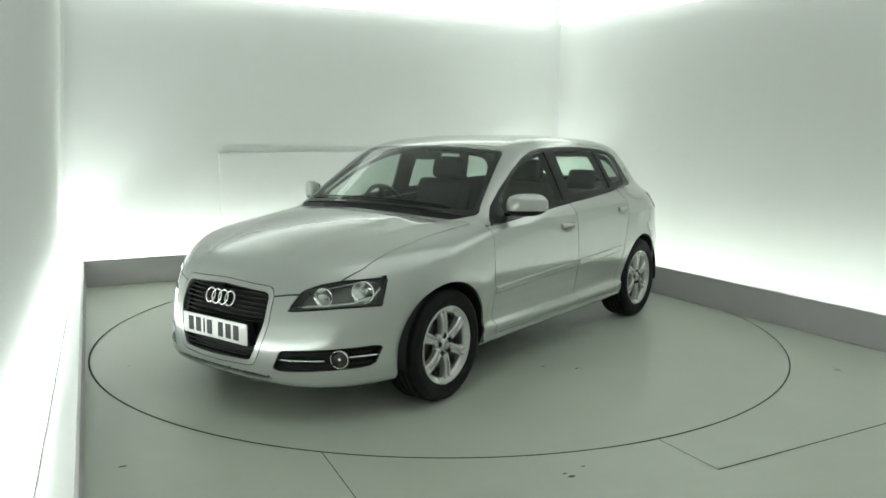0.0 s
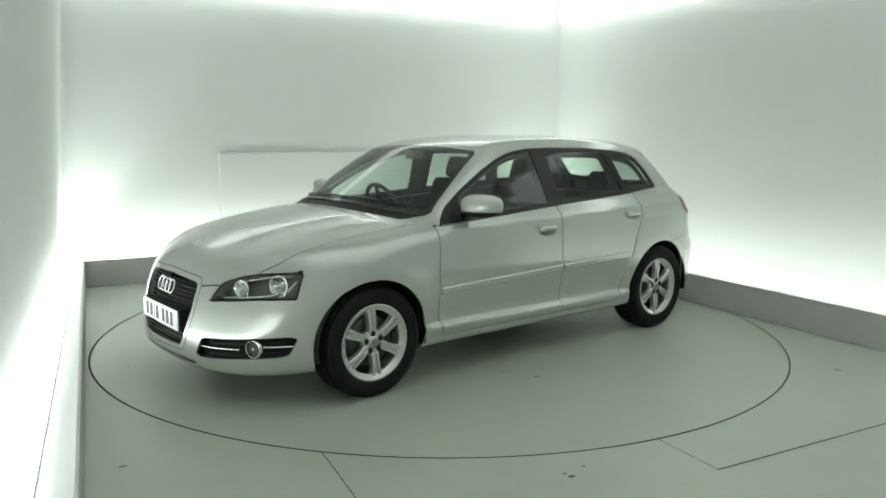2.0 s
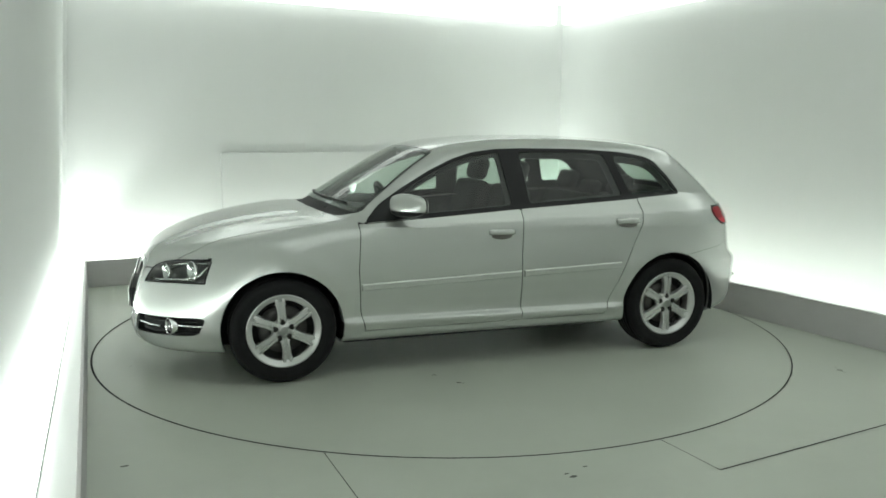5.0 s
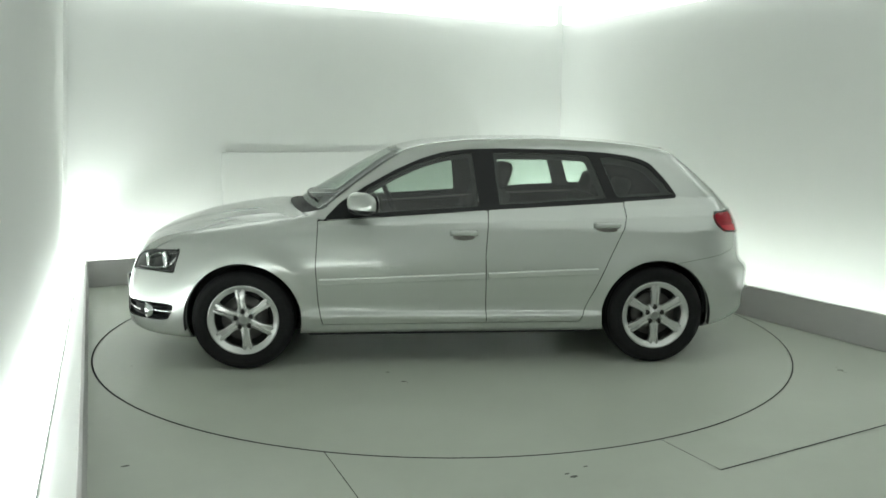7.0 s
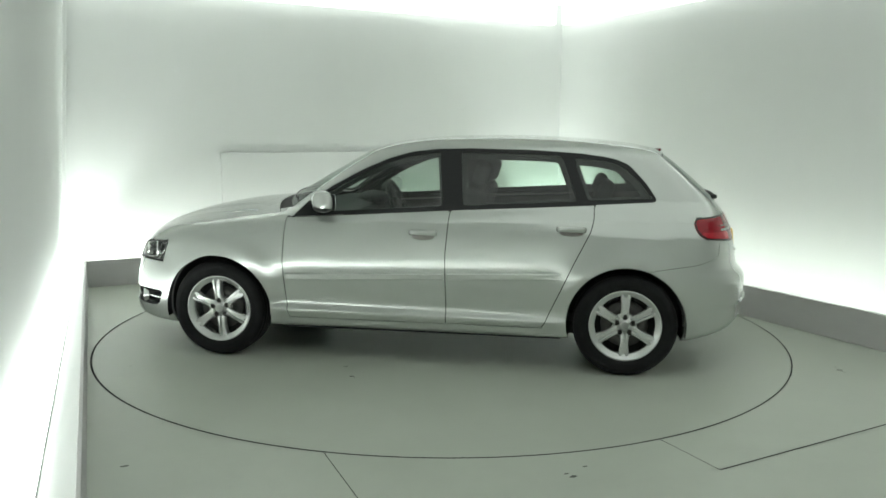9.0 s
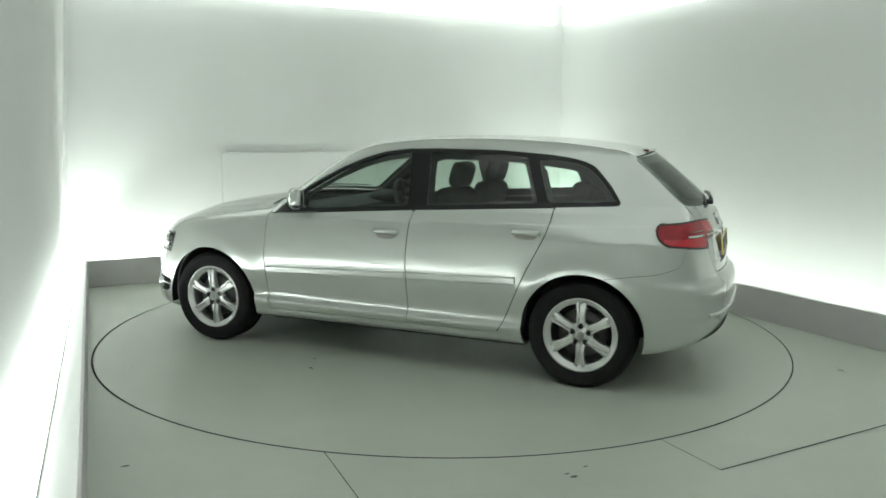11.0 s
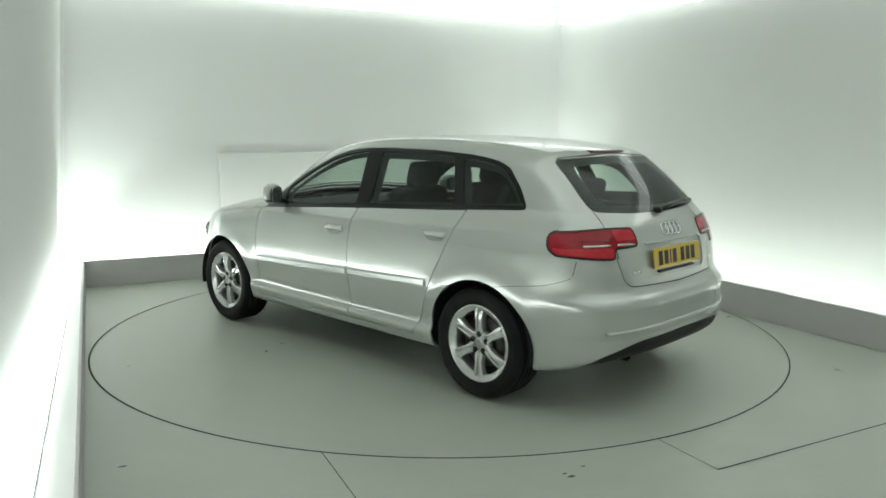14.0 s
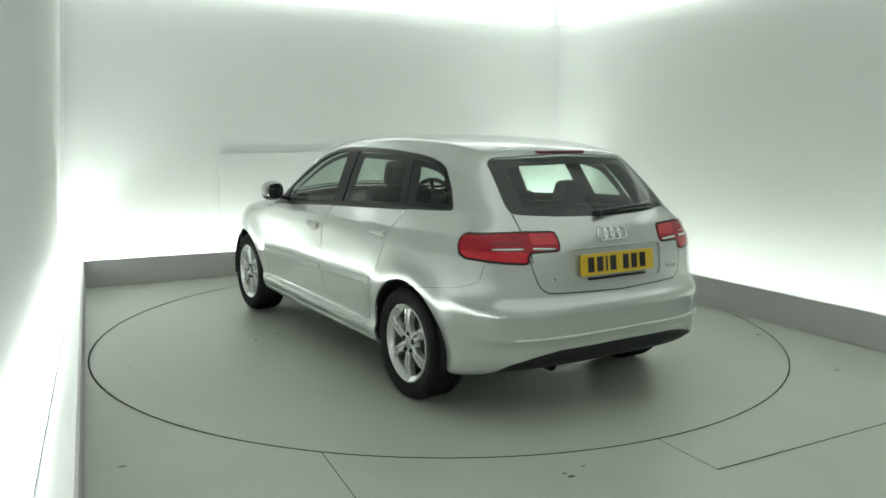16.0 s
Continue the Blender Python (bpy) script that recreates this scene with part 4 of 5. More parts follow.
def build_tail_light(bm, lab, s):
    light = panel("tail_light", bm, lab, (T_LIGHT,), RED, car, s, lip=0.01, inset=-0.002, label="red tail light wrapping the corner")
    q = bmesh.new()
    for y0, y1, z0, z1 in ((0.555, 0.70, 0.884, 0.884), (0.385, 0.51, 0.879, 0.884)):
        path = [tail_point(y0 + (y1 - y0) * k / 6, z0 + (z1 - z0) * k / 6, 0.002) for k in range(7)]
        sweep(q, [(p.x, s * p.y, p.z) for p in path], 0.0065, 8)
    part("reversing_strip", q, SATIN, light, "pale strip across the tail light")
    q = bmesh.new()
    path = [tail_point(y, z, 0.0) for y, z in ((0.53, 0.968), (0.528, 0.93), (0.524, 0.87), (0.519, 0.815))]
    sweep(q, [(p.x, s * p.y, p.z) for p in path], 0.003, 6)
    part("split_line", q, SEAL, light)
    q = bmesh.new()
    for z in (0.908, 0.850):
        path = [tail_point(0.55 + 0.15 * k / 6, z, 0.0) for k in range(7)]
        sweep(q, [(p.x, s * p.y, p.z) for p in path], 0.0035, 6)
    part("light_rib", q, DEEP_RED, light, "darker red ribs inside the lens")
    skin_piece(bm, lab, (T_LIGHT,), lambda p: -0.008 - tail_field(p), "lens_edge", LAMP_EDGE, light, s, -0.0045, "dark edge of the lens")
    skin_piece(bm, lab, (T_LIGHT,), lambda p: np.maximum.reduce([tail_field(p) + 0.011, p[:, 1] - 0.512, 0.902 - p[:, 2]]),
               "bright_lens", BRIGHT_RED, light, s, -0.0042, "brighter red field of the lens")
    skin_piece(bm, lab, (T_LIGHT,), lambda p: np.maximum.reduce([tail_field(p) + 0.011, 0.545 - p[:, 1], p[:, 2] - 0.872]),
               "bright_lens", BRIGHT_RED, light, s, -0.0042, "brighter red field of the lens")


def build_fog(bm, lab, s):
    back = panel("air_intake", bm, lab, (FOG_L,), PLASTIC, car, s, lip=-0.042, inset=0.045, label="black air intake with bright bars and a fog lamp")
    for y0, y1, z in ((0.40, 0.615, 0.296), (0.695, 0.775, 0.312)):
        q = bmesh.new()
        path = [nose_point(y0 + (y1 - y0) * k / 6, z, -0.016) for k in range(7)]
        sweep(q, [(p.x, s * p.y, p.z) for p in path], 0.0055, 8)
        part("bright_bar", q, CHROME, back, "thin chrome bar across the intake")
    for dz in (-0.03, 0.026):
        q = bmesh.new()
        path = [nose_point(0.46 + 0.29 * k / 8, 0.298 + dz + 0.01 * k / 8, -0.03) for k in range(9)]
        sweep(q, [(p.x, s * p.y, p.z) for p in path], 0.006, 6)
        part("slat", q, PLASTIC, back)
    p = nose_point(0.664, 0.303, -0.022)
    m = Matrix.Translation((p.x, s * p.y, p.z)) @ pose(0, 0, 0, 0, 0, s * 24)
    q = bmesh.new()
    lathe(q, [(0.040, -0.02), (0.042, 0.010), (0.045, 0.014), (0.048, 0.010), (0.048, -0.02)], "x", 32, m)
    ring = part("fog_lamp", q, CHROME, back, "round fog lamp with a chrome ring")
    q = bmesh.new()
    lathe(q, [(0.0005, 0.010), (0.018, 0.008), (0.034, 0.002), (0.041, -0.004)], "x", 28, m)
    part("fog_lens", q, DISC, back, smooth=True)
    q = bmesh.new()
    lathe(q, [(0.0004, 0.016), (0.007, 0.014), (0.011, 0.008), (0.011, 0.0)], "x", 16, m)
    part("fog_bulb", q, CHROME, back)


def build_grille(bm, lab):
    back = panel("grille", bm, lab, (GRILLE_L,), PLASTIC, car, "join", lip=-0.05, inset=0.055, label="black grille with horizontal slats in a silver frame")
    def width(z):
        return float(np.interp(z, [0.27, 0.35, 0.475, 0.60, 0.63], [0.25, 0.293, 0.333, 0.328, 0.28]))
    for z in (0.272, 0.294, 0.316, 0.338, 0.470, 0.492, 0.514, 0.536, 0.558, 0.580, 0.602, 0.621):
        w = width(z) - 0.006
        path = [nose_point(abs(w * k / 6), z, -0.02) for k in range(-6, 7)]
        q = bmesh.new()
        sweep(q, [(p.x, w * k / 6, p.z) for k, p in zip(range(-6, 7), path)], 0.0062, 6, flat=0.8)
        part("slat", q, PLASTIC, back)
    # four linked rings
    rings = bmesh.new()
    p = nose_point(0.0, 0.563, 0.006)
    for k in range(4):
        y = (k - 1.5) * 0.052
        x = nose_point(abs(y), 0.563, 0.004).x
        pts = [(x + 0.001 * (k % 2) + 0.13 * 0.3 * -math.sin(2 * math.pi * i / 40) * 0.3, y + 0.036 * math.cos(2 * math.pi * i / 40), 0.563 + 0.036 * math.sin(2 * math.pi * i / 40)) for i in range(40)]
        sweep(rings, pts, 0.0055, 8, closed=True)
    part("badge", rings, CHROME, back, "chrome badge of linked rings")
    build_plate("front_plate", car, WHITE_PLATE, Matrix.Translation((nose_point(0, 0.405).x + 0.004, 0, 0.405)) @ pose(0, 0, 0, 90, 0, 90), "white number plate with dark bars")
    q = box_bm((nose_point(0, 0.4).x - 0.05, -0.262, 0.343), (nose_point(0, 0.4).x - 0.002, 0.262, 0.462), bevel=0.008)
    part("plate_holder", q, PLASTIC, back)


def build_plate(name, parent, mat, m, label):
    """A plate in its own XY plane with bars in place of characters."""
    q = bmesh.new()
    slab(q, round_corners([(-0.26, -0.055), (0.26, -0.055), (0.26, 0.055), (-0.26, 0.055)], 0.01), 0.006, m, 0.0015)
    plate = part(name, q, mat, parent, label)
    x = -0.212
    for w, gap in ((0.042, 0.020), (0.042, 0.020), (0.012, 0.018), (0.042, 0.050), (0.040, 0.020), (0.042, 0.020), (0.042, 0.0)):
        q = box_bm((x, -0.038, 0.0055), (x + w, 0.038, 0.0072), m)
        part("plate_bar", q, PLATE_INK, plate)
        x += w + gap
    return plate


def build_rear_bits(gate):
    rings = bmesh.new()
    for k in range(4):
        y = (k - 1.5) * 0.046
        pts = []
        for i in range(36):
            dy, dz = 0.032 * math.cos(2 * math.pi * i / 36), 0.032 * math.sin(2 * math.pi * i / 36)
            p = tail_point(abs(y + dy), 0.936 + dz, 0.004)
            pts.append((p.x, y + dy, p.z))
        sweep(rings, pts, 0.0045, 8, closed=True)
    part("badge", rings, CHROME, gate, "chrome badge of linked rings")
    x = tail_point(0, 0.80).x
    build_plate("rear_plate", gate, YELLOW_PLATE, Matrix.Translation((x - 0.004, 0, 0.79)) @ pose(0, 0, 0, 90, 0, -90) @ pose(0, 0, 0, -7), "yellow number plate with dark bars")
    q = box_bm((x - 0.016, -0.2, 0.712), (x + 0.03, 0.2, 0.724), bevel=0.003)
    part("plate_sill", q, TRIM, gate)
    q = bmesh.new()
    sweep(q, [(tail_point(abs(0.3 * k / 6), 0.874, 0.003).x, 0.3 * k / 6, 0.874) for k in range(-6, 7)], 0.0045, 8)
    part("grab_strip", q, PAINT, gate)
    # raised ridge along the rear bumper
    q = bmesh.new()
    path = []
    for k in range(-36, 37):
        y = 0.66 * k / 36
        path.append((tail_point(abs(y), 0.455 - 0.02 * y * y, 0.002).x, y, 0.455 - 0.02 * y * y))
    sweep(q, path, 0.012, 10, flat=0.8)
    part("bumper_ridge", q, PAINT, car)
    # small model badges, unreadable
    for y in (0.40, -0.42):
        q = bmesh.new()
        for k in range(3):
            p = tail_point(abs(y), 0.735, 0.0)
            put_box(q, (p.x - 0.004, y - 0.035 + 0.025 * k, 0.726), (p.x + 0.01, y - 0.035 + 0.025 * k + 0.018, 0.744), bevel=0.002)
        part("model_badge", q, SATIN, gate)
    # high brake light under the roof edge
    q = bmesh.new()
    x0 = -1.512
    put_box(q, (x0 - 0.02, -0.17, 1.336), (x0 + 0.04, 0.17, 1.352), bevel=0.005)
    part("brake_light", q, DEEP_RED, gate, "dark red high brake light under the roof edge")
    # wiper
    q = bmesh.new()
    path = [(tail_point(0.06, 1.03).x - 0.03, 0.06 - 0.0, 1.035), (tail_point(0.1, 1.05).x - 0.03, -0.10, 1.055), (tail_point(0.3, 1.06).x - 0.03, -0.32, 1.062), (tail_point(0.44, 1.06).x - 0.03, -0.43, 1.062)]
    sweep(q, path, 0.012, 8, flat=0.9)
    lathe(q, [(0.0005, -0.022), (0.014, -0.018), (0.018, 0.02)], "x", 16, Matrix.Translation((path[0][0] + 0.01, 0.06, 1.035)))
    part("rear_wiper", q, TRIM, gate, "black rear wiper")
    # tailpipe
    q = bmesh.new()
    lathe(q, [(0.022, -0.06), (0.025, -0.062), (0.028, -0.055), (0.028, 0.25), (0.022, 0.25)], "x", 24, Matrix.Translation((-1.87, 0.37, 0.268)))
    part("tailpipe", q, PIPE, car, "dull metal tailpipe")


def build_door_bits(door, back, s):
    flip = lambda p: Vector((p.x, s * p.y, p.z))
    # rubbing strips
    def strip(x0, x1, parent):
        q = bmesh.new()
        n = 16
        rows = []
        for k in range(n + 1):
            x = x0 + (x1 - x0) * min(max((k - 1) / (n - 2), 0), 1) + (0.004 if k == 0 else -0.004 if k == n else 0)
            zc = 0.552 - 0.0418 * x
            sec = []
            for dz, out in ((-0.0215, -0.004), (-0.0205, 0.010), (-0.016, 0.0125), (0.013, 0.0115), (0.0195, 0.006), (0.0215, -0.004)):
                sec.append(q.verts.new(flip(side_point(x, zc + dz, out if 0 < k < n else -0.004))))
            rows.append(sec)
        for r0, r1 in zip(rows, rows[1:]):
            for a in range(5):
                q.faces.new((r0[a], r0[a + 1], r1[a + 1], r1[a]))
        bmesh.ops.recalc_face_normals(q, faces=q.faces[:])
        part("rubbing_strip", q, PAINT, parent)
    strip(0.828, -0.188, door)
    strip(-0.212, -0.90, back)
    # handles: a dished recess, its shade put into dark colour, and a bar
    for cx, cz, parent in ((-0.058, 0.812, door), (-0.955, 0.862, back)):
        q = bmesh.new()
        sub = bmesh.new()
        bmesh.ops.create_uvsphere(sub, u_segments=20, v_segments=10, radius=1)
        base = side_point(cx, cz - 0.012)
        m = Matrix.Translation(flip(base)) @ Matrix.Diagonal((0.070, 0.004, 0.026, 1))
        join(q, sub, m)
        cup = part("handle_recess", q, RECESS_SHADE, parent, "recess behind the door handle, its shade put into a dark colour", smooth=True)
        q = bmesh.new()
        path = []
        for k in range(11):
            u = k / 10 * 2 - 1
            path.append(flip(side_point(cx + 0.082 * u, cz + 0.012 + 0.004 * (1 - u * u), 0.022 * (1 - abs(u) ** 4) + 0.001)))
        sweep(q, path, 0.012, 12, flat=1.5)
        part("door_handle", q, PAINT, parent, "silver door handle")
    # mirror on a short black arm
    q = bmesh.new()
    sub = bmesh.new()
    bmesh.ops.create_cube(sub, size=2)
    bmesh.ops.subdivide_edges(sub, edges=sub.edges[:], cuts=7, use_grid_fill=True)
    for v in sub.verts:
        x, y, z = v.co
        n = (abs(x) ** 2.6 + abs(y) ** 2.6 + abs(z) ** 2.6) ** (1 / 2.6)
        x, y, z = x / n, y / n, z / n
        d = 0.5 + 0.5 * y
        v.co = (0.068 * x * (1.0 - 0.2 * d) - 0.062 * y - 0.02 * max(x, 0) * y * y, 0.103 * y, z * (0.072 - 0.006 * d) + 0.004 * d)
    mirror_at = Matrix.Translation((0.565, s * 0.92, 1.0)) @ Matrix.Diagonal((1, s, 1, 1))
    upper = bmesh.new()
    join(upper, sub, mirror_at)
    bmesh.ops.recalc_face_normals(upper, faces=upper.faces[:])
    lower = upper.copy()
    bmesh.ops.bisect_plane(upper, geom=upper.verts[:] + upper.edges[:] + upper.faces[:], plane_co=(0, 0, 0.968), plane_no=(0, 0, 1), clear_inner=True)
    bmesh.ops.bisect_plane(upper, geom=upper.verts[:] + upper.edges[:] + upper.faces[:], plane_co=(0.518, s * 0.92, 0), plane_no=(1, 0.6 * s, 0), clear_inner=True)
    mir = part("wing_mirror", upper, PAINT, door, "silver wing mirror with a black base", smooth=True)
    rim = lower.copy()
    bmesh.ops.bisect_plane(rim, geom=rim.verts[:] + rim.edges[:] + rim.faces[:], plane_co=(0.518, s * 0.92, 0), plane_no=(1, 0.6 * s, 0), clear_outer=True)
    bmesh.ops.bisect_plane(lower, geom=lower.verts[:] + lower.edges[:] + lower.faces[:], plane_co=(0, 0, 0.968), plane_no=(0, 0, 1), clear_outer=True)
    bmesh.ops.bisect_plane(lower, geom=lower.verts[:] + lower.edges[:] + lower.faces[:], plane_co=(0.518, s * 0.92, 0), plane_no=(1, 0.6 * s, 0), clear_inner=True)
    join(rim, lower)
    sweep(rim, [(0.60, s * 0.76, 0.93), (0.59, s * 0.80, 0.942), (0.585, s * 0.86, 0.955)], 0.022, 10, flat=0.7)
    part("mirror_base", rim, TRIM, door, smooth=True)
    q = bmesh.new()
    outline = [(0.08 * math.copysign(abs(math.cos(k * math.pi / 16)) ** 0.6, math.cos(k * math.pi / 16)), 0.052 * math.copysign(abs(math.sin(k * math.pi / 16)) ** 0.6, math.sin(k * math.pi / 16))) for k in range(32)]
    slab(q, outline, 0.003, Matrix.Translation((0.502, s * 0.92, 1.0)) @ pose(0, 0, 0, 0, 0, 31 * s) @ pose(0, 0, 0, 90, 0, -90))
    part("mirror_glass", q, MIRROR, door)


build_body()


# ---- wheels ----
def build_wheel():
    """One wheel about its own axle, its outer face towards +y."""
    q = bmesh.new()
    lathe(q, [(0.03, -0.05), (0.14, -0.05), (0.142, -0.06), (0.142, -0.074), (0.03, -0.074)], "y", 48, close=True)
    wheel = part("wheel", q, DISC, car, "six-spoke silver alloy wheel with a black tyre")
    q = bmesh.new()
    R, w = 0.312, 0.205
    prof = [(0.205, -0.19), (0.216, -0.200), (0.245, -0.207), (0.28, -0.203), (0.300, -0.190), (0.309, -0.17)]
    for k in range(4):
        y = -0.155 + k * 0.036
        prof += [(0.312, y), (0.312, y + 0.026), (0.304, y + 0.027), (0.304, y + 0.034)]
    prof += [(0.309, -0.012), (0.300, 0.008), (0.281, 0.021), (0.262, 0.0245), (0.259, 0.0225), (0.245, 0.0225), (0.225, 0.016), (0.214, 0.006), (0.209, 0.0)]
    lathe(q, prof, "y", 72)
    part("tyre", q, RUBBER, wheel, "black rubber tyre")
    q = bmesh.new()
    lathe(q, [(0.190, -0.17), (0.206, -0.16), (0.196, -0.06), (0.196, -0.02), (0.203, -0.006), (0.212, 0.004), (0.217, 0.008), (0.216, 0.013), (0.209, 0.0135), (0.203, 0.008),
              (0.190, -0.001), (0.180, -0.006), (0.176, -0.02), (0.18, -0.06), (0.18, -0.17)], "y", 72)
    rim = part("rim", q, ALLOY, wheel, "silver alloy rim")
    # black backing disc: the shade behind the spokes put into colour
    q = bmesh.new()
    lathe(q, [(0.0005, -0.085), (0.19, -0.085)], "y", 40)
    part("inner_drum", q, SEAL, wheel)
    for k in range(6):
        q = bmesh.new()
        n = 12
        rows = []
        for i in range(n + 1):
            t = i / n
            r = 0.045 + t * 0.148
            half = 0.029 - 0.006 * math.sin(math.pi * min(1, t * 1.3) * 0.8) + 0.006 * t * t
            y = 0.004 - 0.010 * (1 - t) ** 2 + 0.006 * math.sin(math.pi * t) - 0.006 * t * t
            groove = 0.012 * min(1, t * 2.5) * min(1, (1.02 - t) * 6)
            rows.append([q.verts.new(v) for v in ((-half - 0.004, y - 0.034, r), (-half, y - 0.006, r), (-half + 0.004, y, r), (-half * 0.42, y + 0.001, r), (-half * 0.25, y - groove, r), (half * 0.25, y - groove, r),
                                                  (half * 0.42, y + 0.001, r), (half - 0.004, y, r), (half, y - 0.006, r), (half + 0.004, y - 0.034, r))])
        for r0, r1 in zip(rows, rows[1:]):
            for a in range(9):
                f = q.faces.new((r0[a], r0[a + 1], r1[a + 1], r1[a]))
                f.smooth = False
        bmesh.ops.recalc_face_normals(q, faces=q.faces[:])
        part("spoke", q, ALLOY, wheel, at=pose(0, 0, 0, 0, 60 * k, 0))
    q = bmesh.new()
    lathe(q, [(0.0005, 0.004), (0.024, 0.004), (0.029, 0.001), (0.031, -0.004), (0.062, -0.006), (0.072, -0.014), (0.074, -0.04)], "y", 48)
    part("hub_cap", q, ALLOY, wheel)
    q = bmesh.new()
    lathe(q, [(0.0005, 0.0065), (0.020, 0.006), (0.027, 0.0035), (0.030, -0.002)], "y", 32)
    part("centre_cap", q, CENTRE, wheel, "darker grey centre cap")
    for k in range(5):
        a = radians(90 + 72 * k)
        q = bmesh.new()
        lathe(q, [(0.0005, -0.006), (0.007, -0.006), (0.0095, -0.002), (0.010, -0.010)], "y", 12, Matrix.Translation((0.051 * math.cos(a), 0.006, 0.051 * math.sin(a))))
        lathe(q, [(0.0105, -0.0035), (0.0165, -0.003), (0.0165, -0.010)], "y", 16, Matrix.Translation((0.051 * math.cos(a), 0.0, 0.051 * math.sin(a))))
        part("wheel_bolt", q, PIPE, wheel)
    return wheel


def build_wheels():
    first = build_wheel()
    first.matrix_basis = pose(WHEEL_X, HUB_Y, WHEEL_Z, 0, 6, 0)
    for x, s, turn in ((-WHEEL_X, 1, 0), (WHEEL_X, -1, 20), (-WHEEL_X, -1, 33)):
        copy_thing(first, pose(x, s * HUB_Y, WHEEL_Z, 0, turn, 0 if s > 0 else 180))
    # dark wheel-arch liners
    for x in (WHEEL_X, -WHEEL_X):
        for s in (1, -1):
            q = bmesh.new()
            rows = []
            for k in range(33):
                a = radians(-10 + 200 * k / 32)
                c, sn = math.cos(a), math.sin(a)
                rows.append([q.verts.new((x + r * c, s * y, WHEEL_Z + r * sn)) for r, y in ((ARCH_R + 0.004, 0.868), (ARCH_R + 0.004, 0.56), (0.05, 0.56))])
            for r0, r1 in zip(rows, rows[1:]):
                for a in range(2):
                    q.faces.new((r0[a], r0[a + 1], r1[a + 1], r1[a]))
            part("arch_liner", q, PLASTIC, car, "black wheel-arch liner")
    q = box_bm((-0.92, -0.70, 0.165), (0.92, 0.70, 0.25), bevel=0.02)
    put_box(q, (-1.55, -0.56, 0.17), (1.75, 0.56, 0.25), bevel=0.02)
    part("underbody", q, PLASTIC, car, "black underbody tray")


build_wheels()


# ---- inside the car ----
def cushion(q, lo, hi, m=None, bevel=0.045):
    put_box(q, lo, hi, m, bevel, 4)


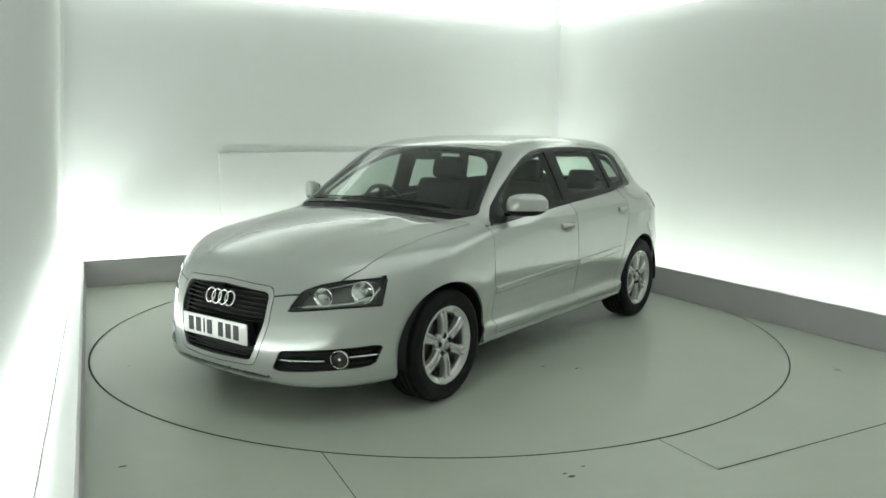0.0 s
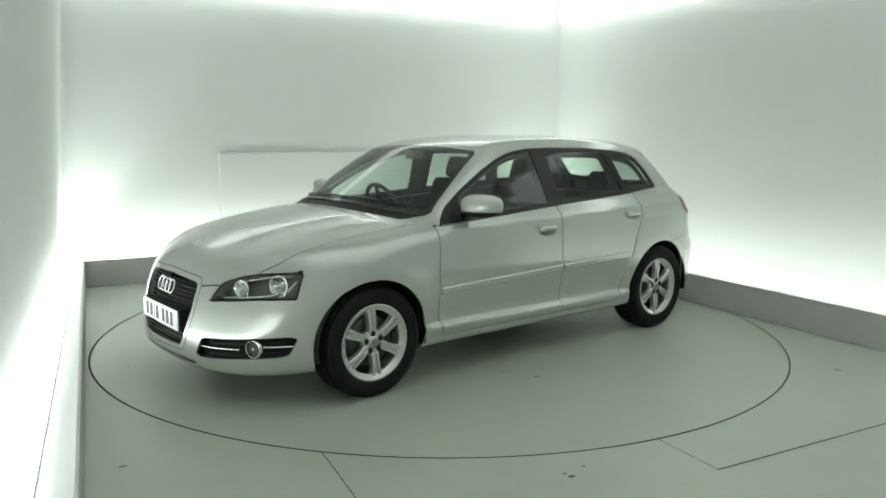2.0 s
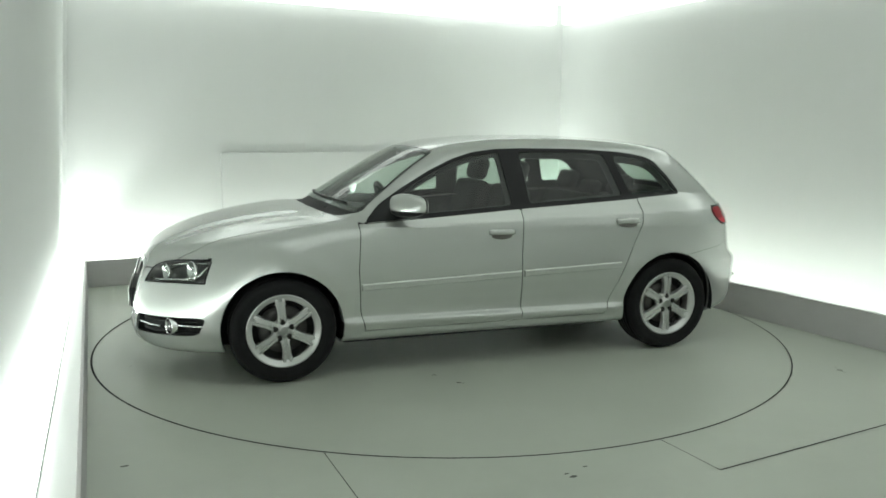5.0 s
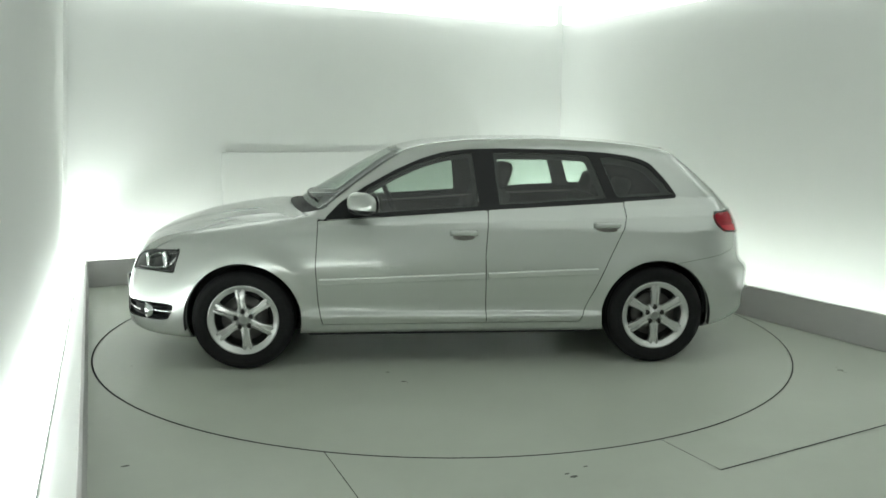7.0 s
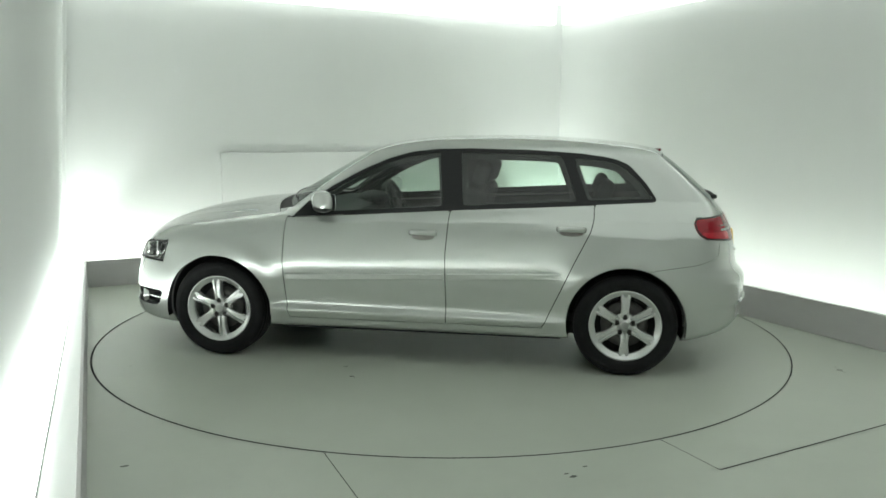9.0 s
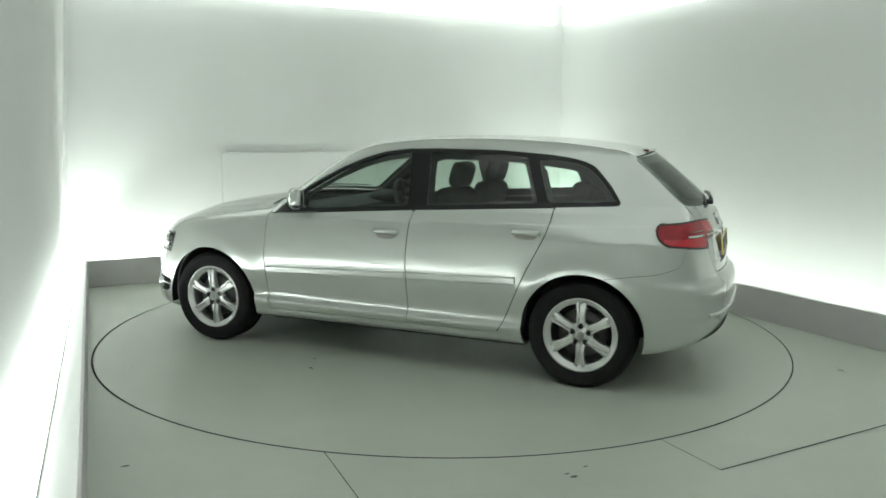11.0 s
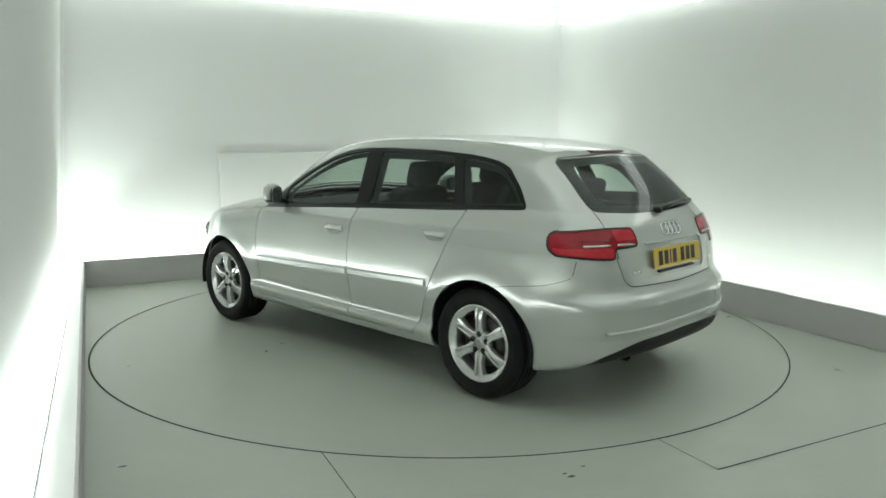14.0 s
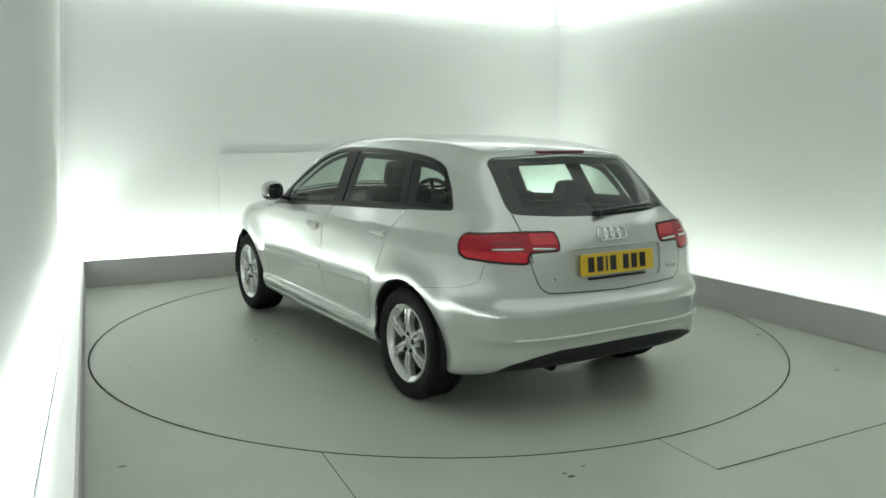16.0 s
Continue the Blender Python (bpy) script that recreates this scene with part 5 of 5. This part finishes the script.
def build_cabin():
    q = box_bm((-1.55, -0.68, 0.27), (1.0, 0.68, 0.33), bevel=0.02)
    part("cabin_floor", q, FABRIC, car)
    for s in (1, -1):
        q = bmesh.new()
        cushion(q, (-0.22, -0.24, 0.40), (0.30, 0.24, 0.56))
        seat = part("front_seat", q, FABRIC, car, "dark grey cloth front seat", smooth=True, at=Matrix.Translation((0.05, s * 0.36, 0)))
        q = bmesh.new()
        cushion(q, (-0.07, -0.235, 0.0), (0.07, 0.235, 0.58), bevel=0.055)
        part("backrest", q, FABRIC, seat, smooth=True, at=pose(-0.22, 0, 0.52, 0, -17, 0))
        q = bmesh.new()
        cushion(q, (-0.05, -0.13, 0.585), (0.05, 0.13, 0.755), bevel=0.045)
        for dy in (-0.055, 0.055):
            sweep(q, [(0, dy, 0.55), (0, dy, 0.66)], 0.007, 8)
        part("headrest", q, FABRIC, seat, smooth=True, at=pose(-0.22, 0, 0.52, 0, -17, 0))
    q = bmesh.new()
    cushion(q, (-0.95, -0.62, 0.40), (-0.45, 0.62, 0.56))
    bench = part("rear_seat", q, FABRIC, car, "dark grey cloth rear bench", smooth=True)
    q = bmesh.new()
    cushion(q, (-0.06, -0.62, 0.0), (0.06, 0.62, 0.53))
    part("backrest", q, FABRIC, bench, smooth=True, at=pose(-0.95, 0, 0.5, 0, -20, 0))
    for y in (-0.4, 0.0, 0.4):
        q = bmesh.new()
        cushion(q, (-0.045, -0.12, 0.55 if y else 0.53), (0.045, 0.12, 0.70 if y else 0.64), bevel=0.04)
        part("headrest", q, FABRIC, bench, smooth=True, at=pose(-0.95, y, 0.5, 0, -20, 0))
    q = box_bm((-1.72, -0.56, 0.93), (-1.15, 0.56, 0.955), bevel=0.01)
    part("parcel_shelf", q, FABRIC, car, "dark parcel shelf")
    # dashboard
    q = bmesh.new()
    outline = [(0.42, 0.55), (0.44, 0.80), (0.50, 0.90), (0.60, 0.925), (0.80, 0.93), (0.90, 0.915), (0.93, 0.60), (0.90, 0.40)]
    slab(q, outline, 1.36, Matrix.Translation((0, 0.68, 0)) @ pose(0, 0, 0, 90), 0.02)
    dash = part("dashboard", q, DASH, car, "black dashboard")
    q = bmesh.new()
    sub = bmesh.new()
    bmesh.ops.create_uvsphere(sub, u_segments=24, v_segments=12, radius=1)
    join(q, sub, Matrix.Translation((0.56, -0.36, 0.925)) @ Matrix.Diagonal((0.12, 0.19, 0.055, 1)))
    part("instrument_hood", q, DASH, dash, smooth=True)
    q = bmesh.new()
    ring = [(0.185 * math.cos(2 * math.pi * k / 40), 0.185 * math.sin(2 * math.pi * k / 40), 0) for k in range(40)]
    sweep(q, ring, 0.016, 10, closed=True)
    for a in (0, 180, 270):
        sweep(q, [(0.03 * math.cos(radians(a)), 0.03 * math.sin(radians(a)), -0.01), (0.178 * math.cos(radians(a)), 0.178 * math.sin(radians(a)), 0)], 0.017, 8)
    lathe(q, [(0.0005, 0.012), (0.05, 0.008), (0.065, -0.01), (0.065, -0.03)], "z", 24)
    part("steering_wheel", q, DASH, car, "black steering wheel", smooth=True, at=Matrix.Translation((0.36, -0.36, 0.885)) @ pose(0, 0, 0, 0, -66, 0) @ pose(0, 0, 0, 0, 0, 90))
    q = bmesh.new()
    put_box(q, (0.33, -0.11, 1.245), (0.36, 0.11, 1.305), bevel=0.012)
    sweep(q, [(0.35, 0, 1.29), (0.40, 0, 1.32)], 0.01, 8)
    part("rear_view_mirror", q, DASH, car)
    # windscreen wipers at rest
    for y0, y1 in ((-0.62, 0.0), (-0.08, 0.56)):
        q = bmesh.new()
        pts = []
        for k in range(9):
            y = y0 + (y1 - y0) * k / 8
            x = 0.955 - bow(0.95) * y * y
            z = float(top_line(x + bow(x) * y * y) - crown(x) * y * y)
            pts.append((float(x), y, z + 0.008))
        sweep(q, pts, 0.005, 6)
        part("wiper", q, TRIM, car, "black windscreen wiper")


build_cabin()


def raise_body():
    """Set the body and all that it carries on its springs; wheels and underside stay."""
    todo = [ob for ob in car.children if ob.name.split(".")[0] not in ("wheel", "arch_liner", "underbody")]
    while todo:
        ob = todo.pop()
        if ob.matrix_basis.translation.length > 1e-6:
            if ob.parent == car:
                ob.matrix_basis = Matrix.Translation((0, 0, rake(ob.matrix_basis.translation.x))) @ ob.matrix_basis
            continue                                      # its parts ride along
        for v in ob.data.vertices:
            v.co.z += rake(v.co.x)
        todo += list(ob.children)


raise_body()


# ---- what moves ----
def motions():
    rows, table = [], []
    for t, a in SPIN:
        spin = pose(0, 0, 0, 0, 0, a)
        rows.append((t, spin @ pose(CAR_AT[0], CAR_AT[1], 0.0, 0, 0, CAR_TURN)))
        table.append((t, spin))
    walk(turntable, table)
    walk(car, rows)


motions()
